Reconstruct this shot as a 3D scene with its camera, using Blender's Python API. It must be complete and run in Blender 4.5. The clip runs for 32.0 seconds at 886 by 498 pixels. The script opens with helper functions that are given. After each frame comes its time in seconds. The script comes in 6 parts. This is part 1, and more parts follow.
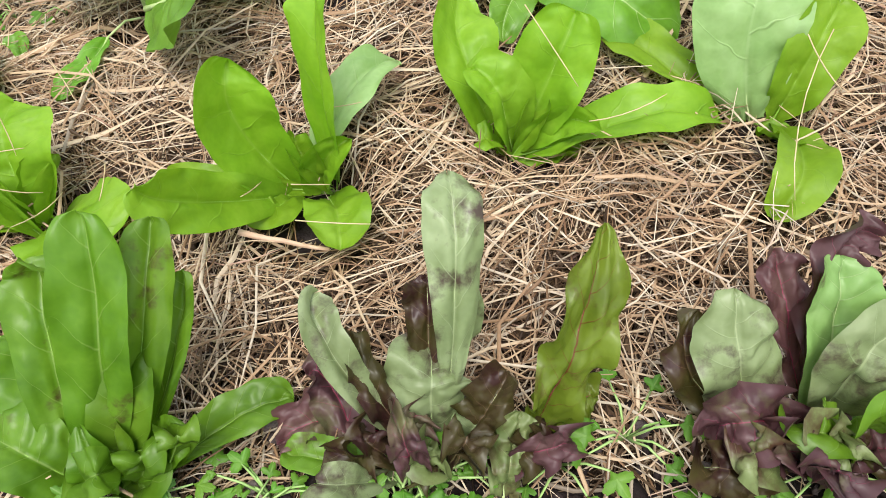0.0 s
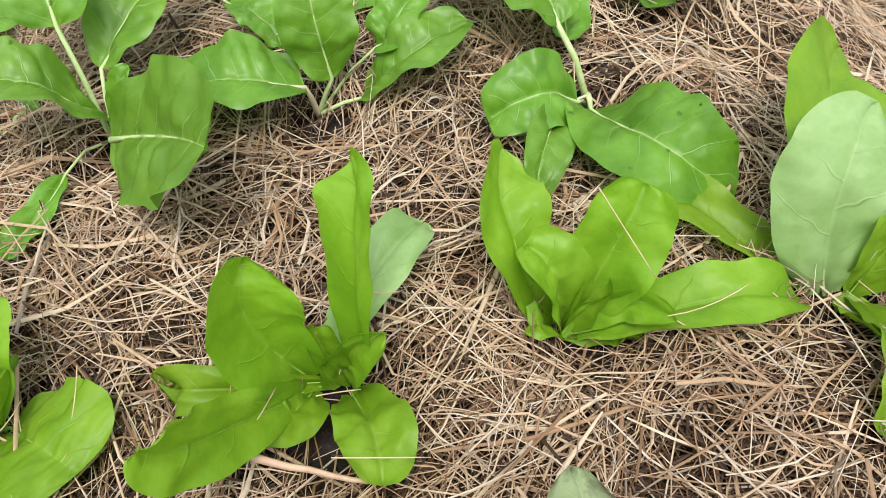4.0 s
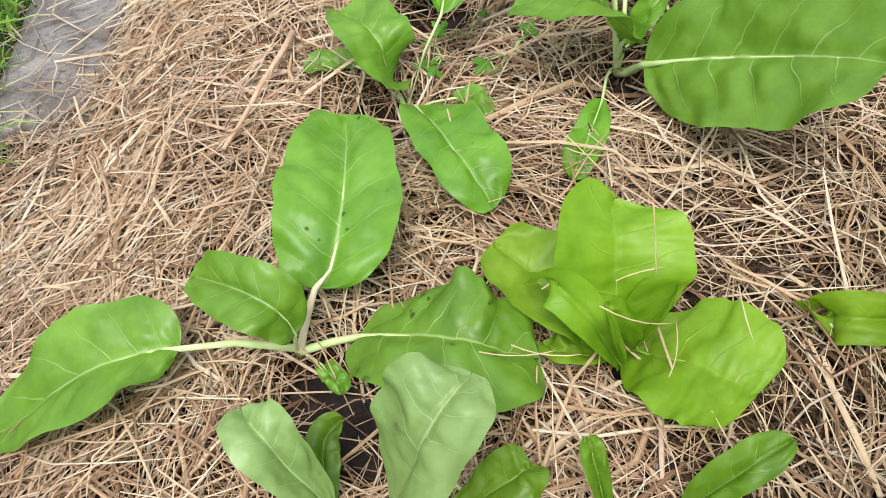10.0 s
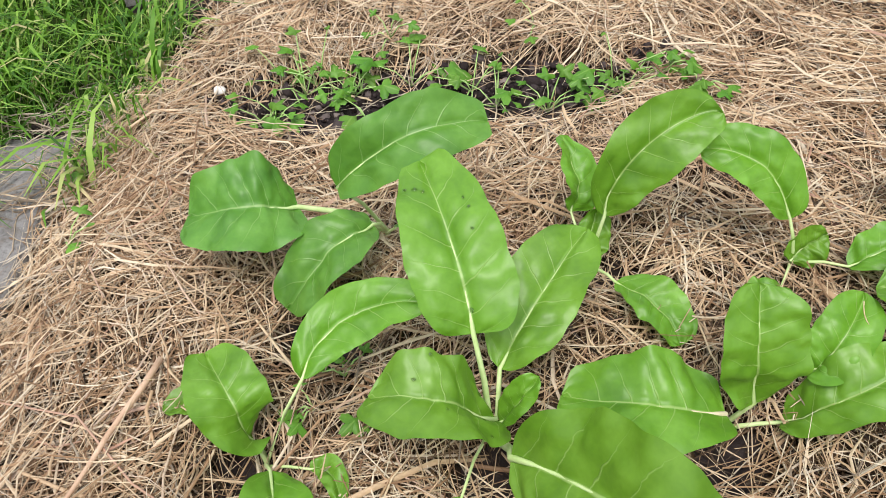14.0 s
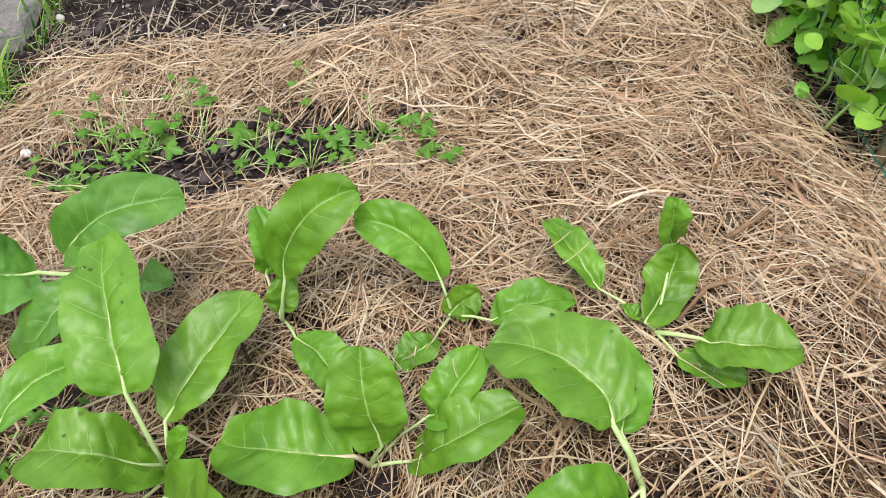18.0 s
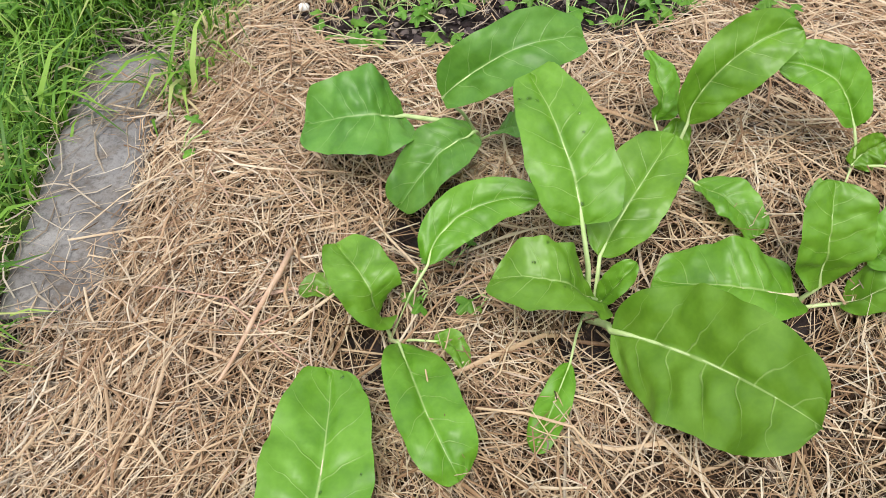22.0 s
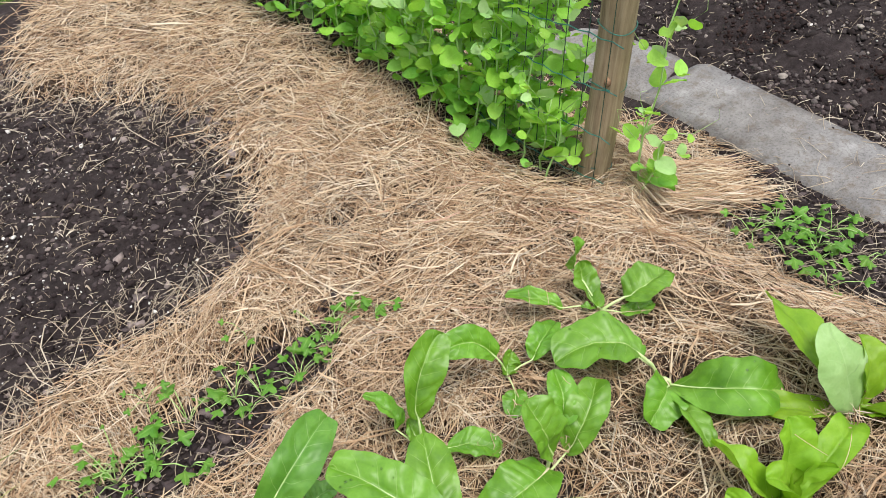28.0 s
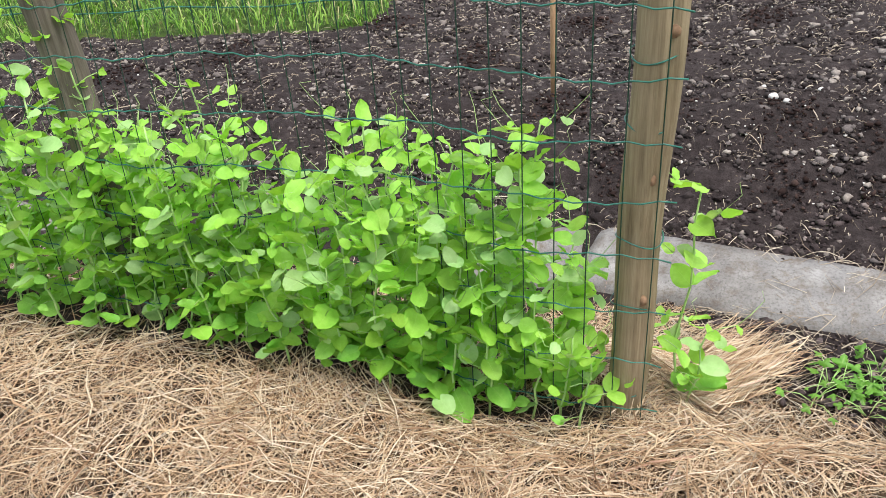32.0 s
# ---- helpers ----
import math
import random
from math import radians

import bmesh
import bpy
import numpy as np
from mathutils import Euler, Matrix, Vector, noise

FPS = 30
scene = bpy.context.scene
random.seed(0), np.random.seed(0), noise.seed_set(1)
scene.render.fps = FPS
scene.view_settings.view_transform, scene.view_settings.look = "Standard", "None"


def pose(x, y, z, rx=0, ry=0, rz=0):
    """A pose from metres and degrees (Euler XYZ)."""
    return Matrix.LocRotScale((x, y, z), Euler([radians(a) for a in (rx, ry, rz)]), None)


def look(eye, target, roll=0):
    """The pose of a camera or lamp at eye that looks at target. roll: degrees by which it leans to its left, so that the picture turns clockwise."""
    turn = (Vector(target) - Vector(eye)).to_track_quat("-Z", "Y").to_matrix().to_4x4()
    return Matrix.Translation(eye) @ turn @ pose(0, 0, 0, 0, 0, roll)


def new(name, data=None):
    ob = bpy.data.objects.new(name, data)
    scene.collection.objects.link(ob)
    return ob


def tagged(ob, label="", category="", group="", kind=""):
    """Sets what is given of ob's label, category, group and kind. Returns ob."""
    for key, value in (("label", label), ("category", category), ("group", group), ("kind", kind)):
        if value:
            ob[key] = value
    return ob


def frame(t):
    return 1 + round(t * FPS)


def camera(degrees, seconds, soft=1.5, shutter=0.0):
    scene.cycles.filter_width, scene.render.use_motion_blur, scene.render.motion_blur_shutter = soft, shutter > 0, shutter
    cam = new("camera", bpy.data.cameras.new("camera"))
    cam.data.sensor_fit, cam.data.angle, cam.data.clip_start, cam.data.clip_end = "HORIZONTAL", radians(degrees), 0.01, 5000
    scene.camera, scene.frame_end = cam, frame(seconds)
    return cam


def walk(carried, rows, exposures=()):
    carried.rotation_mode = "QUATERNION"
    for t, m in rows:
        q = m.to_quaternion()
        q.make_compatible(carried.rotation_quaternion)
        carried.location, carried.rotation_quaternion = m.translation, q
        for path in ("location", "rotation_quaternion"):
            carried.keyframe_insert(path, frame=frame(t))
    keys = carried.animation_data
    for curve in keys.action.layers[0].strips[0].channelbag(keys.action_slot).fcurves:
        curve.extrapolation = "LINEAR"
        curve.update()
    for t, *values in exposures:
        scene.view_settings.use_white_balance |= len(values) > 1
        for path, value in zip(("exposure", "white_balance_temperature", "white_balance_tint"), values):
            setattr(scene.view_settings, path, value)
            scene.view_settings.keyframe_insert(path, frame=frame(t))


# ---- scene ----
cam = camera(58.1, 32.0, soft=0.9)
PATH = [
    (0, (0.1910, -0.1502, 0.5184), (0.2719, 0.3895, -0.3195), 1.94),
    (0.5, (0.2261, -0.1461, 0.5254), (0.3426, 0.4052, -0.3008), 4.84),
    (1, (0.2688, -0.1520, 0.5597), (0.4067, 0.4045, -0.2596), 6.17),
    (1.5, (0.2890, -0.1495, 0.5900), (0.4446, 0.4191, -0.2177), 6.84),
    (2, (0.2744, -0.0940, 0.5935), (0.4516, 0.4833, -0.2036), 7.71),
    (2.5, (0.2471, -0.0426, 0.5737), (0.4452, 0.5362, -0.2173), 8.88),
    (3, (0.2084, -0.0027, 0.5476), (0.4018, 0.5758, -0.2448), 8.90),
    (3.5, (0.1713, 0.0164, 0.5241), (0.3507, 0.5819, -0.2809), 8.47),
    (4, (0.1239, 0.0236, 0.5018), (0.3055, 0.5723, -0.3142), 9.53),
    (4.5, (0.0803, 0.0447, 0.4943), (0.2427, 0.5869, -0.3301), 7.95),
    (6.5, (-0.0684, 0.0581, 0.4548), (0.0504, 0.6010, -0.3765), 4.30),
    (7, (-0.1031, 0.0668, 0.4371), (0.0071, 0.6106, -0.3948), 3.35),
    (7.5, (-0.1338, 0.0727, 0.4256), (-0.0307, 0.6131, -0.4094), 3.06),
    (8, (-0.1595, 0.0752, 0.4239), (-0.0588, 0.6135, -0.4129), 3.34),
    (8.5, (-0.1949, 0.0759, 0.4147), (-0.1000, 0.6092, -0.4259), 3.44),
    (9, (-0.2196, 0.0692, 0.4067), (-0.1245, 0.6020, -0.4342), 3.84),
    (9.5, (-0.2381, 0.0601, 0.4097), (-0.1512, 0.5921, -0.4326), 3.73),
    (10, (-0.2362, 0.0519, 0.4394), (-0.1881, 0.5927, -0.4004), 1.51),
    (10.5, (-0.2421, 0.0696, 0.4567), (-0.1996, 0.6261, -0.3731), 1.51),
    (11, (-0.2766, 0.1151, 0.4571), (-0.2304, 0.6867, -0.3621), 1.57),
    (11.5, (-0.2872, 0.1761, 0.4795), (-0.2349, 0.7571, -0.3327), 2.00),
    (12, (-0.2772, 0.2265, 0.5112), (-0.2230, 0.8208, -0.2912), 3.08),
    (12.5, (-0.2593, 0.2559, 0.5351), (-0.1975, 0.8596, -0.2597), 4.21),
    (13, (-0.2148, 0.2774, 0.5419), (-0.1537, 0.8935, -0.2434), 4.54),
    (13.5, (-0.1584, 0.2783, 0.5394), (-0.1103, 0.9015, -0.2411), 4.39),
    (14, (-0.1093, 0.2752, 0.5456), (-0.0651, 0.9017, -0.2325), 4.22),
    (14.5, (-0.0645, 0.2754, 0.5465), (-0.0179, 0.9034, -0.2304), 4.59),
    (15, (-0.0080, 0.2668, 0.5564), (0.0474, 0.9006, -0.2151), 5.00),
    (15.5, (0.0500, 0.2541, 0.5566), (0.1117, 0.8916, -0.2114), 4.93),
    (17.5, (0.2232, 0.2351, 0.6375), (0.2762, 0.8461, -0.1523), 2.75),
    (18, (0.1974, 0.2512, 0.6725), (0.2421, 0.8805, -0.1034), 2.90),
    (18.5, (0.1578, 0.2678, 0.6886), (0.1954, 0.9114, -0.0758), 4.44),
    (19, (0.0935, 0.2833, 0.6768), (0.1250, 0.9293, -0.0859), 5.00),
    (19.5, (0.0128, 0.2990, 0.6625), (0.0381, 0.9428, -0.1023), 5.20),
    (20, (-0.0764, 0.3146, 0.6676), (-0.0616, 0.9527, -0.1021), 5.08),
    (20.5, (-0.1428, 0.3208, 0.6550), (-0.1329, 0.9515, -0.1210), 4.87),
    (21, (-0.1975, 0.3005, 0.6300), (-0.1769, 0.8916, -0.1763), 4.77),
    (21.5, (-0.2157, 0.2595, 0.6119), (-0.1830, 0.8088, -0.2231), 4.70),
    (22, (-0.2144, 0.2029, 0.6038), (-0.1689, 0.7499, -0.2321), 5.05),
    (22.5, (-0.1852, 0.1632, 0.6009), (-0.1374, 0.7043, -0.2387), 5.09),
    (23, (-0.1527, 0.1312, 0.6366), (-0.1094, 0.6736, -0.2024), 4.79),
    (23.5, (-0.1148, 0.0789, 0.7221), (-0.0953, 0.6304, -0.1119), 3.75),
    (24, (-0.1105, 0.0106, 0.8214), (-0.1125, 0.5881, 0.0051), 2.60),
    (24.5, (-0.1483, -0.0324, 0.8846), (-0.1677, 0.5691, 0.0859), 1.14),
    (26.5, (-0.3670, 0.0595, 0.8723), (-0.1084, 0.7135, 0.1615), -0.93),
    (27, (-0.4389, 0.1311, 0.8920), (-0.0503, 0.7298, 0.1916), 0.09),
    (27.5, (-0.4629, 0.1737, 0.9246), (0.0075, 0.7464, 0.2531), 1.39),
    (28, (-0.4665, 0.2304, 0.9641), (0.1055, 0.7405, 0.3218), 0.60),
    (28.5, (-0.4825, 0.2940, 0.9965), (0.1722, 0.7481, 0.3922), -0.64),
    (29, (-0.4670, 0.3203, 1.0140), (0.2248, 0.7359, 0.4234), 0.68),
    (29.5, (-0.4763, 0.3818, 1.0240), (0.2465, 0.7873, 0.4646), -0.87),
    (30, (-0.4780, 0.4478, 1.0257), (0.2661, 0.8457, 0.4891), -2.00),
    (30.5, (-0.4206, 0.5421, 1.0148), (0.3522, 0.9102, 0.4980), -3.51),
    (31, (-0.3669, 0.6717, 1.0156), (0.4193, 1.0281, 0.5108), -4.17),
    (31.5, (-0.3261, 0.8093, 0.9772), (0.4882, 1.0947, 0.4716), -3.43),
    (32, (-0.3221, 0.9355, 0.9620), (0.5094, 1.1723, 0.4594), -4.20),
]
walk(cam, [(t, look(eye, target, roll)) for t, eye, target, roll in PATH], ((0, .92), (2.5, .84), (4, .72), (7, .74), (12, .82), (15, .68), (22, .68), (26.5, .70), (29, .90), (32, 1.04)))

# ---- light ----
world = bpy.data.worlds.new("overcast_sky")
scene.world = world
world.use_nodes = True
wn = world.node_tree.nodes
sky = wn.new("ShaderNodeTexSky")
sky.sky_type, sky.sun_disc = "NISHITA", False
sky.sun_elevation, sky.sun_rotation = radians(58), radians(200)
sky.air_density, sky.dust_density, sky.ozone_density = 1.0, 4.0, 1.0
veil = wn.new("ShaderNodeMix")
veil.data_type = "RGBA"
veil.inputs[0].default_value = .75
world.node_tree.links.new(sky.outputs[0], veil.inputs[6])
veil.inputs[7].default_value = (8.5, 9.0, 9.6, 1)
world.node_tree.links.new(veil.outputs[2], wn["Background"].inputs[0])
wn["Background"].inputs[1].default_value = .088
sun_data = bpy.data.lights.new("sun", "SUN")
sun_data.energy, sun_data.angle, sun_data.color = 2.1, radians(28), (1, .96, .90)
sun = new("sun", sun_data)
sun.matrix_world = look((0, 0, 5), (.7, 1.5, 0))


# ---- materials ----
class Mat:
    """A node material with its Principled shader at hand."""

    def __init__(self, name, rough=.6, spec=.5):
        self.m = bpy.data.materials.new(name)
        self.m.use_nodes = True
        self.t = self.m.node_tree
        self.b = self.t.nodes["Principled BSDF"]
        self.b.inputs["Roughness"].default_value = rough
        self.b.inputs["Specular IOR Level"].default_value = spec

    def node(self, kind, **values):
        n = self.t.nodes.new("ShaderNode" + kind)
        for key, v in values.items():
            setattr(n, key, v)
        return n

    def link(self, a, b):
        self.t.links.new(a, b)

    def noise(self, scale, detail=4, rough=.6, coords=None):
        n = self.node("TexNoise")
        n.inputs["Scale"].default_value, n.inputs["Detail"].default_value, n.inputs["Roughness"].default_value = scale, detail, rough
        if coords is None:
            g = self.node("NewGeometry")
            coords = g.outputs["Position"]
        self.link(coords, n.inputs["Vector"])
        return n.outputs["Fac"]

    def ramp(self, fac, *stops):
        n = self.node("ValToRGB")
        while len(n.color_ramp.elements) < len(stops):
            n.color_ramp.elements.new(.5)
        for e, (p, c) in zip(n.color_ramp.elements, stops):
            e.position, e.color = p, (*c, 1)
        self.link(fac, n.inputs[0])
        return n.outputs[0]

    def mix(self, fac, a, b, how="MIX"):
        n = self.node("Mix", data_type="RGBA", blend_type=how)
        for slot, v in ((0, fac), (6, a), (7, b)):
            if isinstance(v, (int, float)):
                n.inputs[slot].default_value = v
            elif isinstance(v, tuple):
                n.inputs[slot].default_value = (*v, 1)
            else:
                self.link(v, n.inputs[slot])
        return n.outputs[2]

    def math(self, op, a, b=0.0, c=0.0):
        n = self.node("Math", operation=op)
        for slot, v in ((0, a), (1, b), (2, c)):
            if isinstance(v, (int, float)):
                n.inputs[slot].default_value = v
            else:
                self.link(v, n.inputs[slot])
        return n.outputs[0]

    def bump(self, fac, strength, distance):
        n = self.node("Bump")
        n.inputs["Strength"].default_value, n.inputs["Distance"].default_value = strength, distance
        self.link(fac, n.inputs["Height"])
        self.link(n.outputs[0], self.b.inputs["Normal"])

    def colour(self, out):
        self.link(out, self.b.inputs["Base Color"])
        return self

    def island(self):
        return self.node("NewGeometry").outputs["Random Per Island"]

    def any(self):
        return self.node("ObjectInfo").outputs["Random"]


def straw_material(name, stops, rough=.55):
    k = Mat(name, rough, .35)
    c = k.ramp(k.island(), *stops)
    c = k.mix(.5, c, k.ramp(k.noise(7, 3), (.3, (.60, .51, .44)), (.6, (1, 1, 1))), "MULTIPLY")
    k.colour(k.mix(.25, c, k.ramp(k.noise(260, 2), (.35, (.5, .42, .35)), (.65, (1, 1, 1))), "MULTIPLY"))
    return k.m


STRAW = straw_material("straw", ((0, (.169, .094, .050)), (.14, (.312, .193, .109)), (.34, (.477, .331, .207)), (.58, (.583, .444, .298)), (.82, (.655, .541, .398)), (.95, (.677, .593, .475)), (1, (.441, .262, .191))))
# lower stalks: the shade between straws is put into this darker colour
SHADE_STRAW = straw_material("damp_straw", ((0, (.026, .014, .007)), (.3, (.056, .031, .016)), (.65, (.112, .067, .035)), (.9, (.190, .125, .071)), (1, (.104, .052, .035))))
OLD_STRAW = straw_material("weathered_straw", ((0, (.164, .123, .090)), (.4, (.295, .246, .189)), (.8, (.459, .394, .312)), (1, (.558, .500, .410))))

k = Mat("earth", .9, .2)
n_soil = k.noise(38, 6, .7)
c = k.ramp(n_soil, (.3, (.016, .011, .011)), (.55, (.040, .030, .030)), (.75, (.085, .068, .066)))
c = k.mix(.5, c, k.ramp(k.noise(4, 3), (.35, (.5, .45, .45)), (.65, (1.0, 1.0, 1.0))), "MULTIPLY")
k.colour(c)
k.bump(k.noise(120, 6, .7), .9, .012)
SOIL = k.m

k = Mat("dry_clod_earth", .9, .2)
c = k.ramp(k.island(), (0, (.018, .012, .012)), (.45, (.062, .050, .050)), (.8, (.16, .137, .133)), (1, (.42, .37, .33)))
c = k.mix(.65, c, k.ramp(k.noise(5.5, 3), (.38, (.30, .26, .26)), (.58, (1, 1, 1))), "MULTIPLY")
k.colour(k.mix(.4, c, k.ramp(k.noise(150, 4), (.3, (.4, .4, .4)), (.7, (1, 1, 1))), "MULTIPLY"))
k.bump(k.noise(300, 4), .7, .004)
DRY_CLOD = k.m

k = Mat("clod_earth", .9, .2)
c = k.ramp(k.island(), (0, (.014, .009, .009)), (.5, (.038, .027, .028)), (.85, (.11, .085, .085)), (1, (.32, .26, .24)))
k.colour(k.mix(.5, c, k.ramp(k.noise(150, 4), (.3, (.4, .4, .4)), (.7, (1, 1, 1))), "MULTIPLY"))
k.bump(k.noise(300, 4), .7, .004)
CLOD = k.m

k = Mat("planting_peat", .95, .15)
c = k.ramp(k.island(), (0, (.016, .009, .008)), (.6, (.034, .020, .018)), (1, (.075, .048, .042)))
k.colour(k.mix(.4, c, k.ramp(k.noise(160, 4), (.3, (.4, .4, .4)), (.7, (1, 1, 1))), "MULTIPLY"))
PEAT = k.m

# sheet below the straw, near black: shade of the gaps painted in
k = Mat("shaded_bed", .8, .2)
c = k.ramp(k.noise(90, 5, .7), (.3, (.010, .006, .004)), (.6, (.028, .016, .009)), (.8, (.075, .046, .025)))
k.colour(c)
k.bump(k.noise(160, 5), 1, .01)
SHADED_BED = k.m

k = Mat("turf", .9, .2)
k.colour(k.ramp(k.noise(30, 5), (.3, (.02, .035, .008)), (.55, (.05, .09, .015)), (.8, (.16, .14, .05))))
k.bump(k.noise(90, 4), 1, .02)
TURF = k.m

k = Mat("grass_blade", .5, .4)
c = k.ramp(k.island(), (0, (.03, .10, .008)), (.35, (.095, .235, .018)), (.72, (.20, .38, .042)), (.90, (.34, .49, .11)), (1, (.58, .48, .27)))
k.colour(c)
tr = k.node("BsdfTranslucent")
k.link(c, tr.inputs[0])
ms = k.node("MixShader")
ms.inputs[0].default_value = .35
k.link(k.b.outputs[0], ms.inputs[1])
k.link(tr.outputs[0], ms.inputs[2])
k.link(ms.outputs[0], k.t.nodes["Material Output"].inputs[0])
GRASS = k.m

k = Mat("concrete", .85, .3)
c = k.ramp(k.noise(14, 6, .65), (.3, (.16, .153, .155)), (.55, (.25, .242, .24)), (.75, (.34, .333, .33)))
c = k.mix(.6, c, k.ramp(k.noise(160, 4, .8), (.36, (.34, .32, .30)), (.52, (1, 1, 1))), "MULTIPLY")
c = k.mix(k.ramp(k.noise(26, 6, .75), (.50, (0, 0, 0)), (.68, (.8, .8, .8))), c, (.13, .10, .075))
k.colour(k.mix(.6, c, k.ramp(k.noise(3.2, 4), (.35, (.55, .50, .45)), (.6, (1, 1, 1))), "MULTIPLY"))
k.bump(k.noise(220, 5), .5, .003)
CONCRETE = k.m

k = Mat("weathered_post", .75, .25)
tc = k.node("TexCoord")
mp = k.node("Mapping")
mp.inputs["Scale"].default_value = (60, 60, 2.2)
k.link(tc.outputs["Object"], mp.inputs[0])
grain = k.noise(1.6, 6, .7, mp.outputs[0])
c = k.ramp(grain, (.25, (.13, .092, .055)), (.5, (.28, .215, .135)), (.75, (.40, .325, .215)))
c = k.mix(.6, c, k.ramp(k.noise(7, 3), (.35, (.55, .56, .5)), (.65, (1, 1, 1))), "MULTIPLY")
k.colour(c)
k.bump(grain, .5, .004)
POST = k.m

k = Mat("grey_post", .8, .25)
tc = k.node("TexCoord")
mp = k.node("Mapping")
mp.inputs["Scale"].default_value = (60, 60, 2.2)
k.link(tc.outputs["Object"], mp.inputs[0])
grain = k.noise(1.6, 6, .7, mp.outputs[0])
k.colour(k.ramp(grain, (.25, (.06, .048, .036)), (.5, (.13, .11, .085)), (.75, (.22, .19, .155))))
k.bump(grain, .7, .005)
GREY_POST = k.m

k = Mat("dark_green_wire", .45, .4)
k.colour(k.ramp(k.noise(40, 3), (.3, (.004, .022, .014)), (.7, (.010, .055, .036))))
DARK_WIRE = k.m
k = Mat("green_wire", .4, .5)
k.colour(k.ramp(k.noise(40, 3), (.3, (.008, .075, .058)), (.7, (.02, .16, .12))))
WIRE = k.m
k = Mat("pale_stone", .8, .3)
k.colour(k.ramp(k.noise(60, 4), (.3, (.45, .42, .40)), (.7, (.75, .73, .70))))
STONE = k.m
k = Mat("dark_twig", .8, .3)
k.colour(k.ramp(k.noise(80, 3), (.3, (.10, .06, .035)), (.7, (.28, .17, .10))))
TWIG = k.m
k = Mat("bamboo_stake", .6, .4)
k.colour(k.ramp(k.noise(30, 3), (.3, (.38, .22, .12)), (.7, (.60, .38, .22))))
STAKE = k.m
k = Mat("yellow_petal", .5, .3)
k.colour(k.ramp(k.noise(90, 2), (.3, (.85, .55, .01)), (.7, (.95, .75, .03))))
PETAL = k.m


def leaf_material(name, low, mid, high, vein, rough=.38, veins=6.0, glow=.28, vein_mix=.75, blotch=None, spec=.45):
    """Blade colour with midrib and side veins laid by the leaf's own UV: u along it, v across from -1 to 1."""
    k = Mat(name, rough, spec)
    uv = k.node("UVMap")
    sep = k.node("SeparateXYZ")
    k.link(uv.outputs[0], sep.inputs[0])
    u = sep.outputs[0]
    v = k.math("MULTIPLY_ADD", sep.outputs[1], 2.0, -1.0)
    av = k.math("ABSOLUTE", v)
    wob = k.noise(22, 2)
    side = k.math("FRACT", k.math("ADD", k.math("MULTIPLY", k.math("SUBTRACT", u, k.math("MULTIPLY", av, .17)), veins), k.math("ADD", k.math("MULTIPLY", wob, .7), k.math("MULTIPLY", k.math("GREATER_THAN", v, 0.0), .45))))
    d_side = k.math("ABSOLUTE", k.math("SUBTRACT", side, .5))
    line = k.math("SUBTRACT", 1.0, k.math("MINIMUM", k.math("DIVIDE", d_side, k.math("MULTIPLY_ADD", k.math("SUBTRACT", 1.0, av), .030, .008)), 1.0))
    line = k.math("MULTIPLY", line, k.math("SUBTRACT", 1.0, k.math("POWER", av, 2.0)))
    mid_w = k.math("MULTIPLY_ADD", k.math("SUBTRACT", 1.0, u), .040, .008)
    rib = k.math("SUBTRACT", 1.0, k.math("MINIMUM", k.math("POWER", k.math("DIVIDE", av, mid_w), 2.0), 1.0))
    fine = k.node("TexVoronoi", feature="DISTANCE_TO_EDGE")
    fine.inputs["Scale"].default_value = 130
    g = k.node("NewGeometry")
    k.link(g.outputs["Position"], fine.inputs["Vector"])
    net = fine.outputs["Distance"]
    base = k.ramp(k.noise(26, 4), (.25, low), (.5, mid), (.75, high))
    base = k.mix(.22, base, k.ramp(net, (0, (1.0, 1.0, 1.0)), (.25, (.78, .82, .68))), "MULTIPLY")
    hue = k.node("HueSaturation")
    k.link(k.math("MULTIPLY_ADD", k.any(), .012, .496), hue.inputs["Hue"])
    k.link(k.math("MULTIPLY_ADD", k.any(), .22, .92), hue.inputs["Value"])
    k.link(base, hue.inputs["Color"])
    base = hue.outputs[0]
    if blotch:
        colour, scale, lo, hi = blotch
        base = k.mix(k.ramp(k.noise(scale, 5, .65), (lo, (0, 0, 0)), (hi, (1, 1, 1))), base, colour)
    c = k.mix(k.math("MULTIPLY", line, vein_mix * .75), base, vein)
    c = k.mix(k.math("MULTIPLY", rib, vein_mix), c, vein)
    k.colour(c)
    quilt = k.math("ADD", k.math("MULTIPLY", k.noise(60, 2), .35), k.math("MULTIPLY", line, -.55))
    k.bump(quilt, .30, .004)
    tr = k.node("BsdfTranslucent")
    k.link(k.mix(1.0, c, (1.0, 1.0, .45), "MULTIPLY"), tr.inputs[0])
    ms = k.node("MixShader")
    ms.inputs[0].default_value = glow
    k.link(k.b.outputs[0], ms.inputs[1])
    k.link(tr.outputs[0], ms.inputs[2])
    k.link(ms.outputs[0], k.t.nodes["Material Output"].inputs[0])
    return k.m


